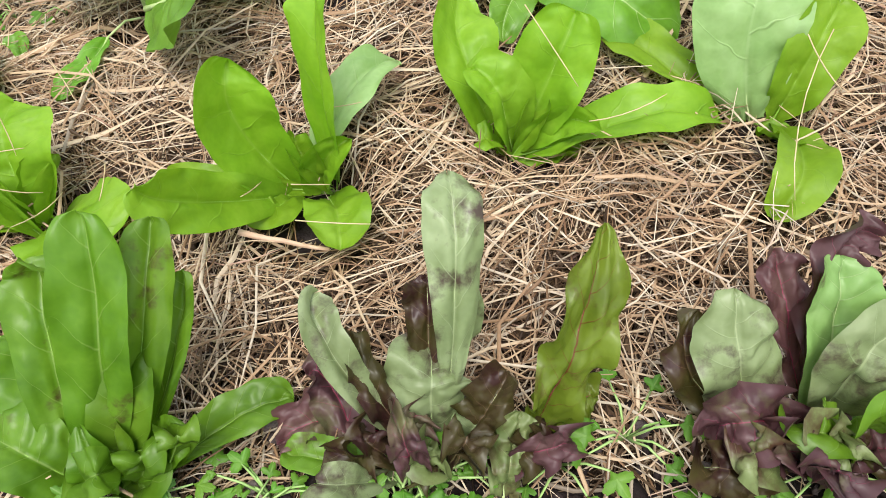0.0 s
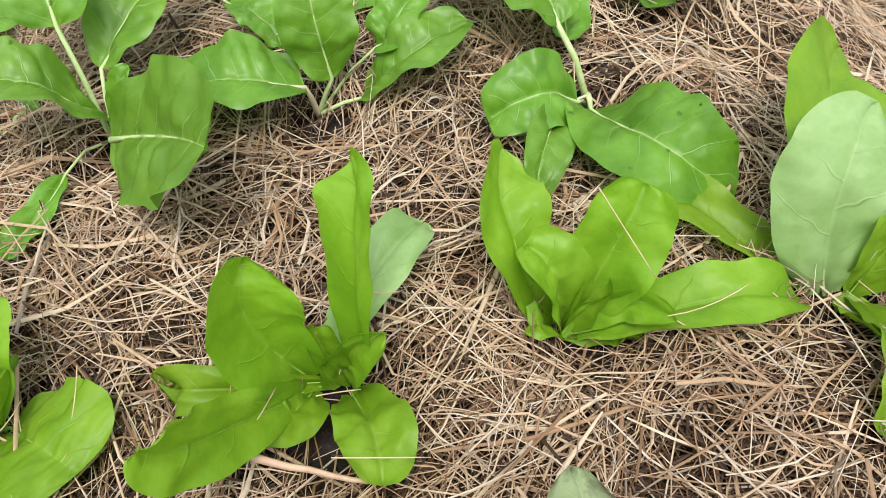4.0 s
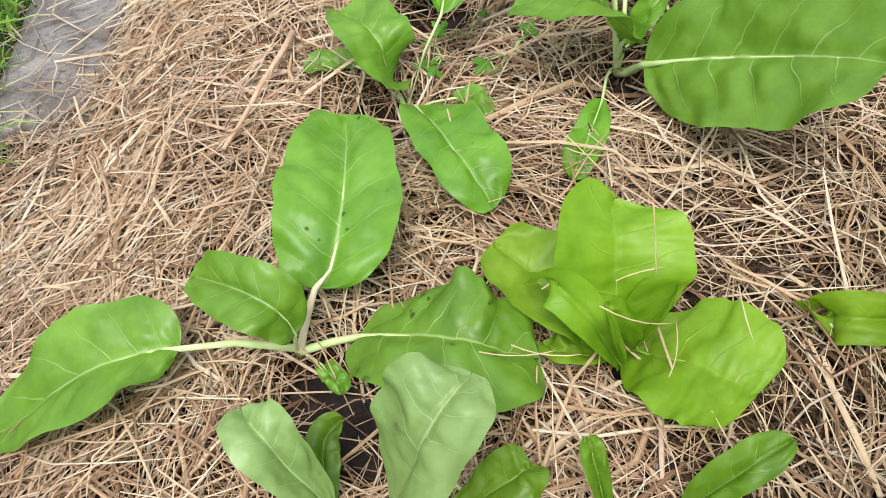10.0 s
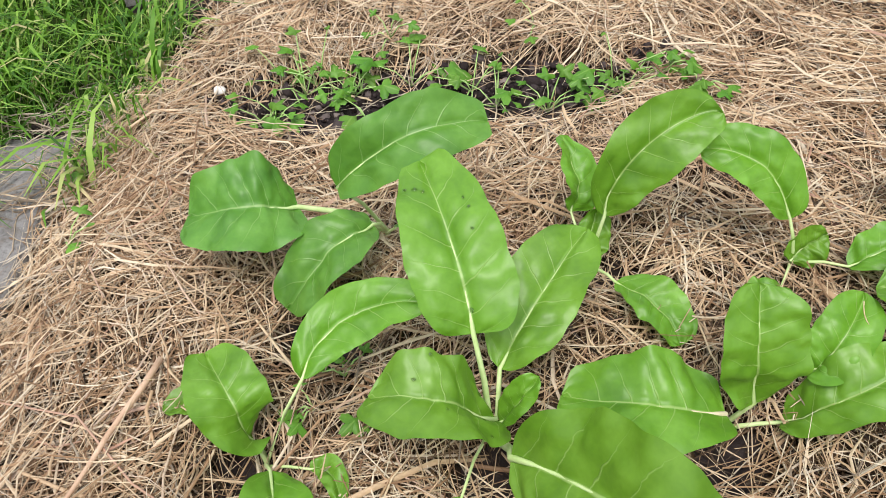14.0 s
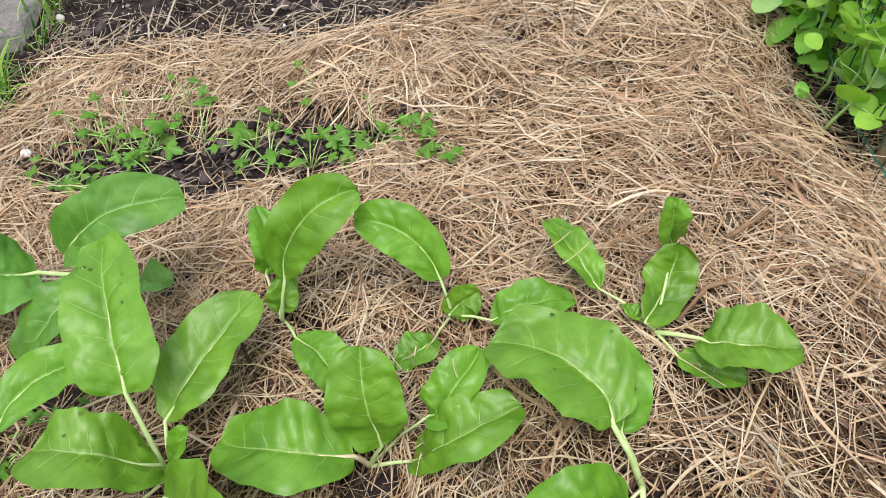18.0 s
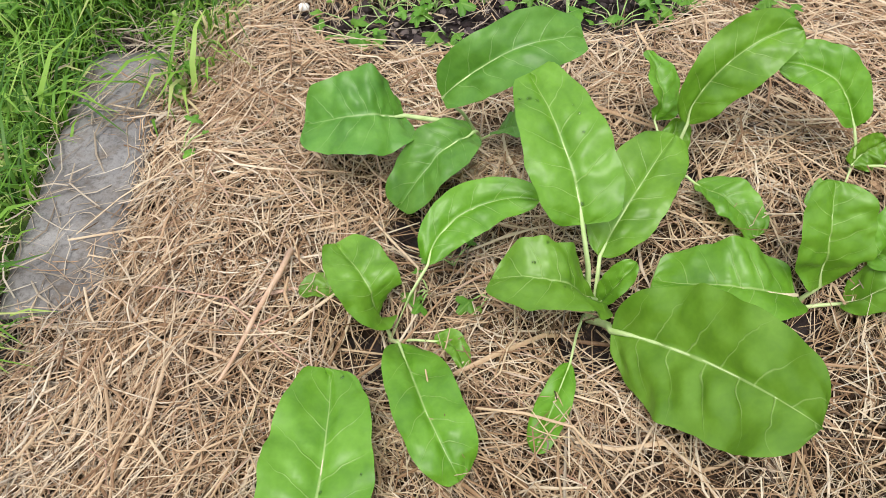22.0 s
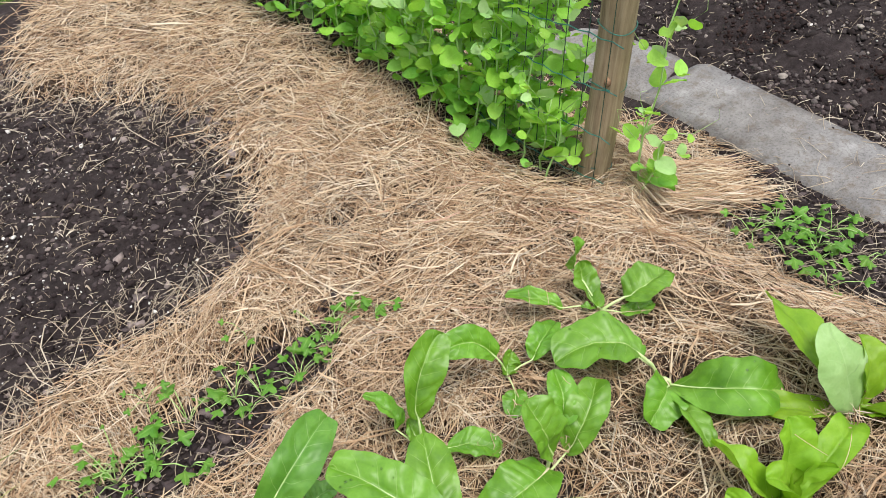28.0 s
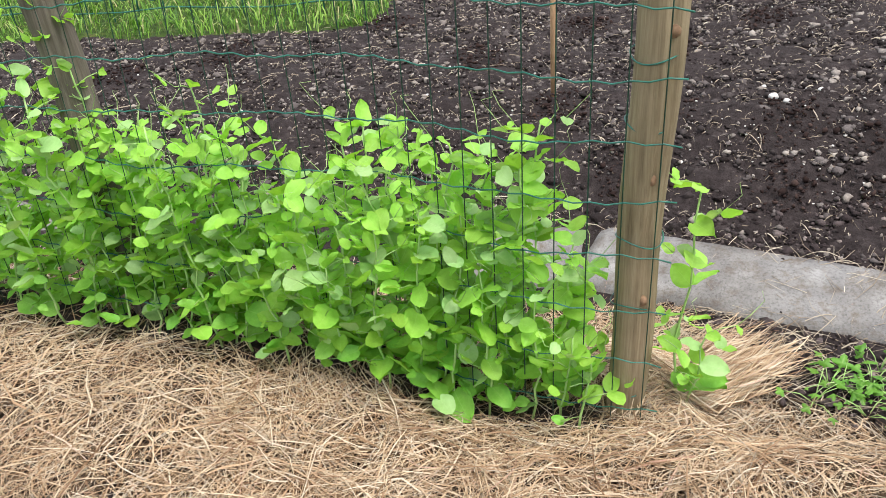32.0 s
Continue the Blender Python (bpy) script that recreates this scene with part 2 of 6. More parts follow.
BLADES = {
    "CHARD": leaf_material("chard_blade", (.081, .208, .012), (.131, .296, .018), (.190, .388, .040), (.44, .60, .22), .45, 6.0, .28, .60, None, .62),
    "DARK_CHARD": leaf_material("dark_chard_blade", (.06, .185, .018), (.10, .262, .028), (.15, .34, .048), (.38, .55, .22), .48, 6.0, .26, .55, None, .62),
    "LETTUCE": leaf_material("lettuce_blade", (.150, .312, .012), (.215, .40, .019), (.28, .475, .038), (.37, .57, .11), .48, 4.0, .38, .20),
    "PALE_LETTUCE": leaf_material("lettuce_underside", (.24, .42, .13), (.31, .49, .18), (.37, .55, .24), (.46, .62, .32), .5, 4.0, .3, .28),
    "ENDIVE": leaf_material("endive_blade", (.066, .158, .008), (.115, .24, .013), (.175, .315, .028), (.32, .47, .13), .42, 5.0, .36, .55, ((.085, .050, .025), 24, .61, .72)),
    "CHICORY": leaf_material("chicory_blade", (.15, .26, .07), (.22, .36, .11), (.30, .44, .17), (.46, .58, .30), .42, 6.0, .25, .6, ((.085, .055, .035), 30, .62, .72)),
    "OLIVE": leaf_material("olive_blade", (.09, .125, .035), (.16, .20, .07), (.24, .28, .12), (.34, .33, .17), .45, 6.0, .2, .5, ((.075, .035, .02), 30, .46, .64)),
    "BRONZE": leaf_material("bronze_blade", (.035, .030, .010), (.075, .065, .018), (.13, .13, .03), (.22, .14, .08), .42, 6.0, .25, .6, ((.045, .018, .016), 26, .42, .6)),
    "PURPLE": leaf_material("purple_blade", (.045, .018, .022), (.085, .035, .040), (.15, .085, .08), (.38, .03, .11), .5, 6.0, .15, .5, ((.13, .13, .055), 24, .54, .7)),
    "REDVEIN": leaf_material("red_veined_blade", (.09, .13, .012), (.15, .21, .02), (.21, .29, .035), (.17, .025, .02), .42, 9.0, .3, .9, ((.08, .035, .018), 30, .54, .70)),
    "GREYLEAF": leaf_material("grey_green_blade", (.16, .21, .085), (.235, .30, .14), (.33, .40, .22), (.40, .48, .27), .42, 5.0, .2, .6, ((.070, .048, .035), 40, .50, .66)),
}
k = Mat("pale_stalk", .4, .4)
k.colour(k.ramp(k.noise(70, 3), (.3, (.40, .55, .20)), (.7, (.58, .68, .36))))
STALK = k.m
k = Mat("green_rib", .45, .4)
k.colour(k.ramp(k.noise(70, 3), (.3, (.24, .48, .05)), (.7, (.36, .58, .12))))
GREEN_RIB = k.m
k = Mat("pink_stalk", .4, .4)
k.colour(k.ramp(k.noise(70, 3), (.3, (.60, .52, .33)), (.7, (.72, .62, .47))))
PINK_STALK = k.m
k = Mat("red_stalk", .4, .4)
k.colour(k.ramp(k.noise(70, 3), (.3, (.25, .03, .05)), (.7, (.42, .05, .12))))
RED_STALK = k.m
PEA = leaf_material("pea_blade", (.26, .53, .060), (.345, .64, .090), (.44, .73, .14), (.51, .76, .24), .50, 5.0, .44, .3)
PEA_LOW = leaf_material("old_pea_blade", (.16, .41, .045), (.24, .53, .070), (.33, .62, .11), (.42, .68, .20), .50, 5.0, .40, .3)
PEA_GREY = leaf_material("glaucous_pea_blade", (.29, .50, .16), (.37, .58, .22), (.45, .65, .29), (.52, .69, .35), .55, 5.0, .38, .3)
WEED = leaf_material("weed_blade", (.06, .18, .014), (.105, .26, .022), (.175, .35, .040), (.25, .42, .10), .5, 5.0, .3, .4)
k = Mat("pea_stem", .5, .3)
k.colour(k.ramp(k.noise(60, 3), (.3, (.26, .44, .12)), (.7, (.40, .56, .22))))
PEA_STEM = k.m


# ---- mesh helpers ----
def part(name, bm, material, parent=None, label="", smooth_faces=True):
    me = bpy.data.meshes.new(name)
    bm.to_mesh(me)
    bm.free()
    me.materials.append(material)
    if smooth_faces:
        me.shade_smooth()
    ob = new(name, me)
    if parent is not None:
        ob.parent = parent
        ob.matrix_parent_inverse = Matrix.Translation(-parent.location)
    if label:
        tagged(ob, label)
    return ob


def array_mesh(name, verts, faces, material, smooth_faces=False):
    """A mesh from numpy arrays: verts n x 3, faces m x k, all of the same size."""
    me = bpy.data.meshes.new(name)
    me.vertices.add(len(verts))
    me.vertices.foreach_set("co", np.ascontiguousarray(verts, np.float32).ravel())
    size = faces.shape[1]
    me.loops.add(faces.size)
    me.loops.foreach_set("vertex_index", np.ascontiguousarray(faces, np.int32).ravel())
    me.polygons.add(len(faces))
    me.polygons.foreach_set("loop_start", np.arange(0, faces.size, size, dtype=np.int32))
    me.update(calc_edges=True)
    me.validate()
    me.materials.append(material)
    if smooth_faces:
        me.shade_smooth()
    return me


def tube(bm, points, radii, sides=6):
    """A round tube along points."""
    rings = []
    for i, p in enumerate(points):
        p = Vector(p)
        d = (Vector(points[min(i + 1, len(points) - 1)]) - Vector(points[max(i - 1, 0)])).normalized()
        a = d.cross(Vector((0, 0, 1)) if abs(d.z) < .9 else Vector((1, 0, 0))).normalized()
        b = d.cross(a)
        rings.append([bm.verts.new(p + (a * math.cos(q) + b * math.sin(q)) * radii[i]) for q in (2 * math.pi * j / sides for j in range(sides))])
    for r, s in zip(rings, rings[1:]):
        for j in range(sides):
            bm.faces.new((r[j], r[(j + 1) % sides], s[(j + 1) % sides], s[j]))
    bm.faces.new(rings[0][::-1])
    bm.faces.new(rings[-1])
    return bm


def strands(name, material, xy, lengths, widths, lift, rng, flow=None, spread=math.pi, sink=.004, droop=.006, curl=1.0):
    """Many bent ridged stalks lying on the ground, as one mesh."""
    n = len(xy)
    ang = rng.uniform(-spread, spread, n) + (flow if flow is not None else 0)
    d = np.stack([np.cos(ang), np.sin(ang)], 1)
    bend = rng.normal(0, .10 * curl, n) * lengths
    sway = rng.normal(0, .035 * curl, n) * lengths
    side = np.stack([-d[:, 1], d[:, 0]], 1)
    rows = []
    tilt = rng.normal(0, droop, n)
    base = rng.uniform(-sink, lift, n)
    tufts = .011 * ripple(xy[:, 0], xy[:, 1], .055, 21) + .005 * ripple(xy[:, 0], xy[:, 1], .02, 22)
    for s in (-.5, -.18, .16, .5):
        p = xy + d * (lengths * s)[:, None] + side * (bend * (1 - 4 * s * s) + sway * math.sin(s * 6.28))[:, None]
        z = height(p[:, 0], p[:, 1]) + base + tufts + tilt * 2 * s + (.003 * (1 - 4 * s * s))
        rows.append(np.c_[p, z])
    wid = widths[:, None]
    up = np.array([0, 0, 1.0])
    s3 = np.c_[side, np.zeros(n)]
    roll = rng.uniform(-.35, .35, n)[:, None]
    verts = np.zeros((n, 12, 3))
    for r, (c, taper) in enumerate(zip(rows, (.75, 1.0, .9, .45))):
        verts[:, r * 3] = c + s3 * wid * taper * .5 + up * wid * roll
        verts[:, r * 3 + 1] = c + up * wid * taper * .8
        verts[:, r * 3 + 2] = c - s3 * wid * taper * .5 - up * wid * roll
    quad = []
    for r in (0, 3, 6):
        for a, b in ((0, 1), (1, 2)):
            quad.append((r + a, r + b, r + 3 + b, r + 3 + a))
    faces = (np.arange(n)[:, None, None] * 12 + np.array(quad)[None]).reshape(-1, 4)
    return array_mesh(name, verts.reshape(-1, 3), faces, material)


# ---- terrain ----
def smooth(a, b, v):
    k = np.clip((np.asarray(v, float) - a) / (b - a), 0, 1)
    return k * k * (3 - 2 * k)


def ripple(x, y, size, seed=0):
    """Cheap smooth noise in -1..1 for whole arrays."""
    total = 0
    for k in range(5):
        a = 2.4 * k + seed * 1.7
        f = (1 + .37 * k) / size * 2.2
        total = total + np.sin((x * math.cos(a) + y * math.sin(a)) * f + seed * 3.1 + k * 1.3 + .8 * np.sin((x * math.sin(a) - y * math.cos(a)) * f * .6 + k))
    return total / 5


def soil_edge(y):
    """Where the straw strip beside the peas begins, by y."""
    return np.interp(y, [1.33, 1.42, 1.52, 1.76, 2.0, 2.15, 2.25, 2.5, 2.9], [.20, .29, .35, .41, .40, .32, .22, .20, .05])


def plot_mask(x, y):
    """1 in the bare plot behind the straw."""
    w = .03 * ripple(x, y, .25, 3) + .012 * ripple(x, y, .07, 4)
    return smooth(-.06, .05, soil_edge(y) - x + w) * smooth(-.06, .05, y - 1.350 + .09 * x + w) * smooth(-.47, -.43, x) * smooth(3.0, 2.8, y)


CROWNS = ((-.28, .27, .050), (-.24, .555, .032), (-.035, .555, .030), (.16, .56, .030), (-.19, .72, .042), (.13, .262, .042), (.33, .29, .030), (-.07, .275, .028), (.42, .52, .028), (.47, .72, .024), (.52, .27, .026), (.335, 1.10, .018), (.37, 1.28, .026), (.10, .75, .022))


def crown_mask(x, y):
    """1 in the dark planting holes left open round the stalks."""
    m = 0
    for cx, cy, r in CROWNS:
        m = np.maximum(m, smooth(1.45, .9, np.hypot(x - cx - r * .15, y - cy + r * .25) / r + .25 * ripple(x, y, .05, 6)))
    return m


def gap_mask(x, y):
    """1 in the weedy gap in the mulch."""
    u, v = (x + .09) / .29, (y - 1.085 + .06 * x) / .085
    return smooth(1.25, .75, u * u + v * v + .35 * ripple(x, y, .12, 5))


def fence_x(y):
    return .805 + .09 * (y - .93)


def height(x, y):
    x, y = np.asarray(x, float), np.asarray(y, float)
    z = .12 * (x - y) + .11 * smooth(1.1, 1.7, y) + .12 * np.maximum(0, y - 1.7)
    z = z + .032 * smooth(-.1, .15, x) * smooth(.52, .72, y) * smooth(1.45, 1.25, y) * smooth(.78, .62, x)
    z = z - .05 * smooth(-.42, -.58, x) - .09 * np.maximum(0, -.75 - x) * -1
    drop = .26 * smooth(.72, .98, y)
    z = z - .09 * smooth(.66 + drop, .84 + drop, x) * smooth(1.9, 1.25, x) - .07 * np.maximum(0, x - 2.0)
    z = z - .03 * plot_mask(x, y) - .03 * gap_mask(x, y) - .032 * crown_mask(x, y)
    near = smooth(-.57, -.42, x) * smooth(3.3, 2.6, y) * smooth(1.3, .9, x)
    return z + near * (.010 * ripple(x, y, .22, 1) + .006 * ripple(x, y, .08, 2))


def straw_mask(x, y):
    w = .045 * ripple(x, y, .22, 7) + .02 * ripple(x, y, .06, 8)
    left = np.interp(y, [.35, .5, .62, .85, 1.02, 1.12, 1.32], [-.71, -.68, -.605, -.59, -.58, -.48, -.42])
    right = np.interp(y, [0, .25, .40, .50, .63, .74, .84], [.72, .78, .80, .825, .89, 1.05, 1.19])
    m = smooth(-.035, .02, x - left + w) * smooth(-.03, .04, right - x + w)
    m = m * (1 - plot_mask(x, y)) * (1 - .93 * gap_mask(x, y)) * (1 - .92 * crown_mask(x, y)) * smooth(-.07, .05, y + w) * smooth(3.3, 3.0, y + 1.2 * (.8 - x))
    # bare damp line under the peas
    row = np.abs(x - fence_x(y) + .025) / .06
    return m * (1 - .8 * smooth(1.0, .5, row) * smooth(.90, 1.0, y))


# ---- ground ----
rng = np.random.default_rng(4)


def ground_sheet():
    """One sheet, fine near the beds and coarse out to the horizon."""
    fine_x, fine_y = np.arange(-1.6, 3.21, .022), np.arange(-.7, 4.61, .022)
    far = np.array([.4, 1, 2.5, 6, 15, 40, 120, 400])
    xs = np.r_[fine_x[0] - far[::-1], fine_x, fine_x[-1] + far]
    ys = np.r_[fine_y[0] - far[::-1], fine_y, fine_y[-1] + far]
    gx, gy = np.meshgrid(xs, ys)
    cx, cy = np.clip(gx, -2, 3.6), np.clip(gy, -1.1, 5)
    z = height(cx, cy)
    soil = (gx - .3 * np.minimum(0, gy - .98) > 1.50) & (gx < 3.3) & (straw_mask(gx, gy) < .3)
    z = z + soil * .012 * (ripple(gx, gy, .12, 9) + .6 * ripple(gx, gy, .05, 10)) + plot_mask(gx, gy) * .004 * ripple(gx, gy, .05, 11)
    z = z - .027 * straw_mask(gx, gy)
    verts = np.stack([gx, gy, z], -1).reshape(-1, 3)
    w = len(xs)
    i, j = np.meshgrid(np.arange(len(ys) - 1), np.arange(w - 1), indexing="ij")
    a = (i * w + j).ravel()
    faces = np.stack([a, a + 1, a + w + 1, a + w], 1)
    me = array_mesh("ground", verts, faces, SOIL, True)
    me.materials.append(SHADED_BED)
    me.materials.append(TURF)
    c = verts[faces].mean(1)
    kind = np.zeros(len(faces), np.int32)
    # faces under straw take the near-black colour that stands for gap shade
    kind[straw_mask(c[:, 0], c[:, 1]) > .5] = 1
    kind[grass_mask(c[:, 0], c[:, 1]) > .5] = 2
    me.polygons.foreach_set("material_index", kind)
    return tagged(new("ground", me), "dark garden soil under straw mulch and rough grass, gap shade painted in beneath the straw", "ground", kind="structure")


def grass_mask(x, y):
    w = .05 * ripple(x, y, .3, 12)
    left = smooth(-.63, -.69, x + w * .6) * smooth(-1.02, -.92, x + w - .5 * smooth(1.55, 1.75, y))
    left = np.maximum(left, smooth(-.58, -.62, x) * smooth(1.75, 1.9, y))
    tuft = np.maximum(smooth(.15, .10, np.hypot((x + .53) * 1.15, (y - 1.22) * .8) + w), smooth(.07, .03, np.hypot(x + .545, (y - 1.03) * .7)) * .7)
    left = np.maximum(left, smooth(-.52, -.60, x + w) * smooth(1.12, 1.2, y) * smooth(-1.1, -.95, x))
    left = np.maximum(left, .6 * smooth(.05, .02, np.abs(x + .455 - .08 * (y - 1.4))) * smooth(1.36, 1.42, y) * smooth(1.75, 1.6, y))
    far = smooth(0, .08, x - 2.48 + .12 * (y - 2.3) + w * .6) * smooth(1.95, 2.08, y + w)
    beyond = smooth(2.75, 2.95, y + w + .4 * np.minimum(0, .5 - x)) * smooth(1.1, .9, x)
    front = smooth(-.22, -.30, y + w)
    # the edging boards lie clear of the grass
    board = smooth(.080, .055, np.abs(x + .617)) * smooth(.58, .64, y) * smooth(1.14, 1.07, y) + smooth(.075, .05, np.abs(x + .510 - .067 * (y - 1.385))) * smooth(1.36, 1.40, y) * smooth(1.90, 1.84, y)
    return np.maximum.reduce([left * smooth(.42, .66, y + .3 * (x + .7)), tuft, far, beyond, front]) * (1 - .93 * board)


ground_sheet()

# ---- straw mulch ----
def scatter(count, x0, x1, y0, y1, mask, power=1.0):
    p = np.c_[rng.uniform(x0, x1, count), rng.uniform(y0, y1, count)]
    return p[rng.uniform(0, 1, count) < mask(p[:, 0], p[:, 1]) ** power]


xy = scatter(185000, -.74, 1.28, -.1, 2.9, straw_mask)
far_keep = rng.uniform(0, 1, len(xy)) < np.where(xy[:, 1] > 1.7, .55, 1.0) * np.where(xy[:, 0] > .95, .6, 1.0)
xy = xy[far_keep]
# where more of the stalks go to the shade-coloured lower layer
low_share = .22 * smooth(-.20, .05, xy[:, 0]) * smooth(.80, .62, xy[:, 1]) - .08 * smooth(-.25, -.40, xy[:, 0])
low = rng.uniform(0, 1, len(xy)) < .40 + low_share + .28 * ripple(xy[:, 0], xy[:, 1], .13, 51)


def bed_of_straw(name, material, xy, label, lift, sink, mid):
    n = len(xy)
    flow = 1.6 * ripple(xy[:, 0], xy[:, 1], .5, 14)
    lengths = np.clip(rng.lognormal(math.log(.082), .5, n), .02, .26)
    widths = np.clip(rng.lognormal(math.log(mid), .50, n), .0006, .0046)
    ob = new(name, strands(name, material, xy, lengths, widths, lift, rng, flow, 1.8, sink, .010))
    return tagged(ob, label, "straw", kind="stuff")


# dark low stalks paint shade into the gaps, dry ones lie above
bed_of_straw("damp_straw", SHADE_STRAW, xy[low], "brown lower layer of old straw, darkened as shade between the stalks", -.010, .028, .0012)
bed_of_straw("straw_mulch", STRAW, xy[~low], "dry golden straw mulch of tangled loose stalks", .009, .018, .0011)

xy = scatter(50000, -1.7, 1.6, -.30, 3.4, lambda x, y: np.clip(straw_mask(x, y) * .25 + smooth(-.50, -.58, x) * smooth(-.98, -.8, x) * smooth(1.0, .55, y) * .8 + .55 * smooth(-.88, -1.02, x + .05 * ripple(x, y, .3, 12)) + .9 * smooth(.15, .07, np.hypot(x + .57, y - 1.13)) + .45 * smooth(.05, -.02, y) * smooth(-.6, -.5, x) + .16 * smooth(.16, .08, np.abs(x - 1.22 - .3 * (y - .6))) * smooth(.2, .35, y) * smooth(1.5, 1.1, y) + .35 * smooth(1.3, 1.0, x) * smooth(.72, .85, x) * smooth(1.3, .8, y) + .35 * gap_mask(x, y) + .55 * smooth(.72, .80, x) * smooth(1.50, 1.40, x - .3 * np.minimum(0, y - .98)) * smooth(.95, .8, y) * smooth(-.4, -.3, y) + .34 * smooth(.08, .04, np.abs(x + .63)) * smooth(.2, .3, y) * smooth(1.2, 1.0, y) + .12 * smooth(.12, .06, np.abs(x - 1.2 - .25 * (y - .6))) * smooth(.3, .5, y) * smooth(1.1, .9, y) + .5 * smooth(.14, .05, np.hypot(x - .40, y - 1.28)) + .8 * plot_mask(x, y) * smooth(.20, 0, np.minimum(soil_edge(y) - x, y - 1.365 + .09 * x)), 0, 1))
n = len(xy)
grey = new("weathered_straw", strands("weathered_straw", OLD_STRAW, xy, np.clip(rng.lognormal(math.log(.065), .5, n), .02, .20), np.clip(rng.lognormal(math.log(.0012), .35, n), .0006, .003), .008, rng, None, math.pi, .006, .007))
tagged(grey, "weathered grey straw and dead grass stalks", "straw", kind="stuff")

# long straw combed down beside the fence post
n = 900
across, along = rng.uniform(-1, 1, n), rng.uniform(-1, 1, n)
xy = np.c_[.955 + .050 * along + .045 * across, .780 - .075 * along + .065 * across]
heap = new("straw_heap", strands("straw_heap", STRAW, xy, np.clip(rng.lognormal(math.log(.13), .35, n), .05, .24), np.clip(rng.lognormal(math.log(.0013), .45, n), .0007, .0035), .040, rng, -.95, .30, -.006, .014, .8))
tagged(heap, "heap of long combed straw beside the fence post", "straw", kind="stuff")


def bare(x, y):
    """1 on the dug plot beyond the slabs."""
    return smooth(1.42, 1.49, x - .3 * np.minimum(0, y - .98)) * (1 - np.minimum(1, grass_mask(x, y) * 1.5))


# dark planting mounds in the dug plot
MOUNDS = ((1.79, 0.57), (1.92, 0.89), (2.37, 0.89), (2.59, 0.56), (2.25, 1.51), (2.24, 2.43), (2.62, 1.91), (2.03, 2.73), (2.71, 1.18), (1.55, 0.59), (1.47, 0.34), (1.97, 1.19), (1.68, 0.33), (1.64, 0.96))


def mound_mask(x, y):
    m = 0
    for i, (mx, my) in enumerate(MOUNDS):
        m = np.maximum(m, smooth(1.15, .55, np.hypot((x - mx) / (.115 + .015 * (i % 3)), (y - my) / .105) + .3 * ripple(x, y, .08, 30)))
    return m


# loose straw bits on the bare plots
xy = np.r_[scatter(16000, -.5, .9, 1.35, 3.0, lambda x, y: plot_mask(x, y) * .6), scatter(50000, 1.25, 3.5, -.4, 4.0, lambda x, y: bare(x, y) * .42 * (1 - .8 * mound_mask(x, y)))]
n = len(xy)
bits = new("straw_bits", strands("straw_bits", OLD_STRAW, xy, np.clip(rng.lognormal(math.log(.010), .75, n), .003, .10), np.clip(rng.lognormal(math.log(.0012), .5, n), .0005, .0042), .008, rng, None, math.pi, .0, .002, .35))
tagged(bits, "short pale straw bits strewn over bare soil", "straw", kind="stuff")


# ---- soil clods ----
def lumps(name, material, xy, sizes, sink=.35, fine=0, rise=0):
    """Many uneven low lumps as one mesh."""
    bm = bmesh.new()
    bmesh.ops.create_icosphere(bm, subdivisions=1 + fine, radius=1)
    v0 = np.array([v.co for v in bm.verts])
    f0 = np.array([[v.index for v in f.verts] for f in bm.faces])
    bm.free()
    n = len(xy)
    spin = rng.uniform(0, 6.28, n)
    k = 1 + (.34 if fine == 0 else .22) * rng.normal(0, 1, (n, len(v0)))
    v = v0[None] * k[..., None] * sizes[:, None, None] * np.stack([rng.uniform(.7, 1.4, n), rng.uniform(.6, 1.2, n), rng.uniform(.5, .95, n)], 1)[:, None]
    c, s = np.cos(spin)[:, None], np.sin(spin)[:, None]
    z = height(xy[:, 0], xy[:, 1]) + sizes * (.5 - sink) + rise
    out = np.stack([v[..., 0] * c - v[..., 1] * s + xy[:, :1], v[..., 0] * s + v[..., 1] * c + xy[:, 1:], v[..., 2] + z[:, None]], -1)
    f = (np.arange(n)[:, None, None] * len(v0) + f0[None]).reshape(-1, 3)
    return array_mesh(name, out.reshape(-1, 3), f, material, False)


xy = np.r_[scatter(17000, -.5, .9, 1.35, 3.5, plot_mask), scatter(2500, -.5, .3, .95, 1.25, gap_mask), scatter(2500, -.7, .8, -.12, .1, lambda x, y: smooth(.08, -.02, y)), scatter(9000, .72, 1.5, -.4, .95, lambda x, y: smooth(.74, .80, x) * (1 - straw_mask(x, y)))]
crumbs = new("soil_crumbs", lumps("soil_crumbs", CLOD, xy, np.clip(rng.lognormal(math.log(.0038), .5, len(xy)), .0015, .012)))
tagged(crumbs, "fine dark crumbs of moist garden soil", "soil", kind="stuff")
xy = scatter(47000, 1.15, 3.6, -.5, 4.4, lambda x, y: bare(x, y) * (1 - mound_mask(x, y)))
clods = new("soil_clods", lumps("soil_clods", DRY_CLOD, xy, np.clip(rng.lognormal(math.log(.0040), .50, len(xy)), .0016, .011)))
tagged(clods, "coarse dark clods of dug garden soil", "soil", kind="stuff")
xy = scatter(2600, 1.15, 3.2, -.5, 4.0, lambda x, y: bare(x, y) * (1 - mound_mask(x, y)))
big = new("large_clods", lumps("large_clods", DRY_CLOD, xy, np.clip(rng.lognormal(math.log(.0085), .30, len(xy)), .005, .017), .45, 1))
tagged(big, "larger rough clods of dry garden soil", "soil", kind="stuff")
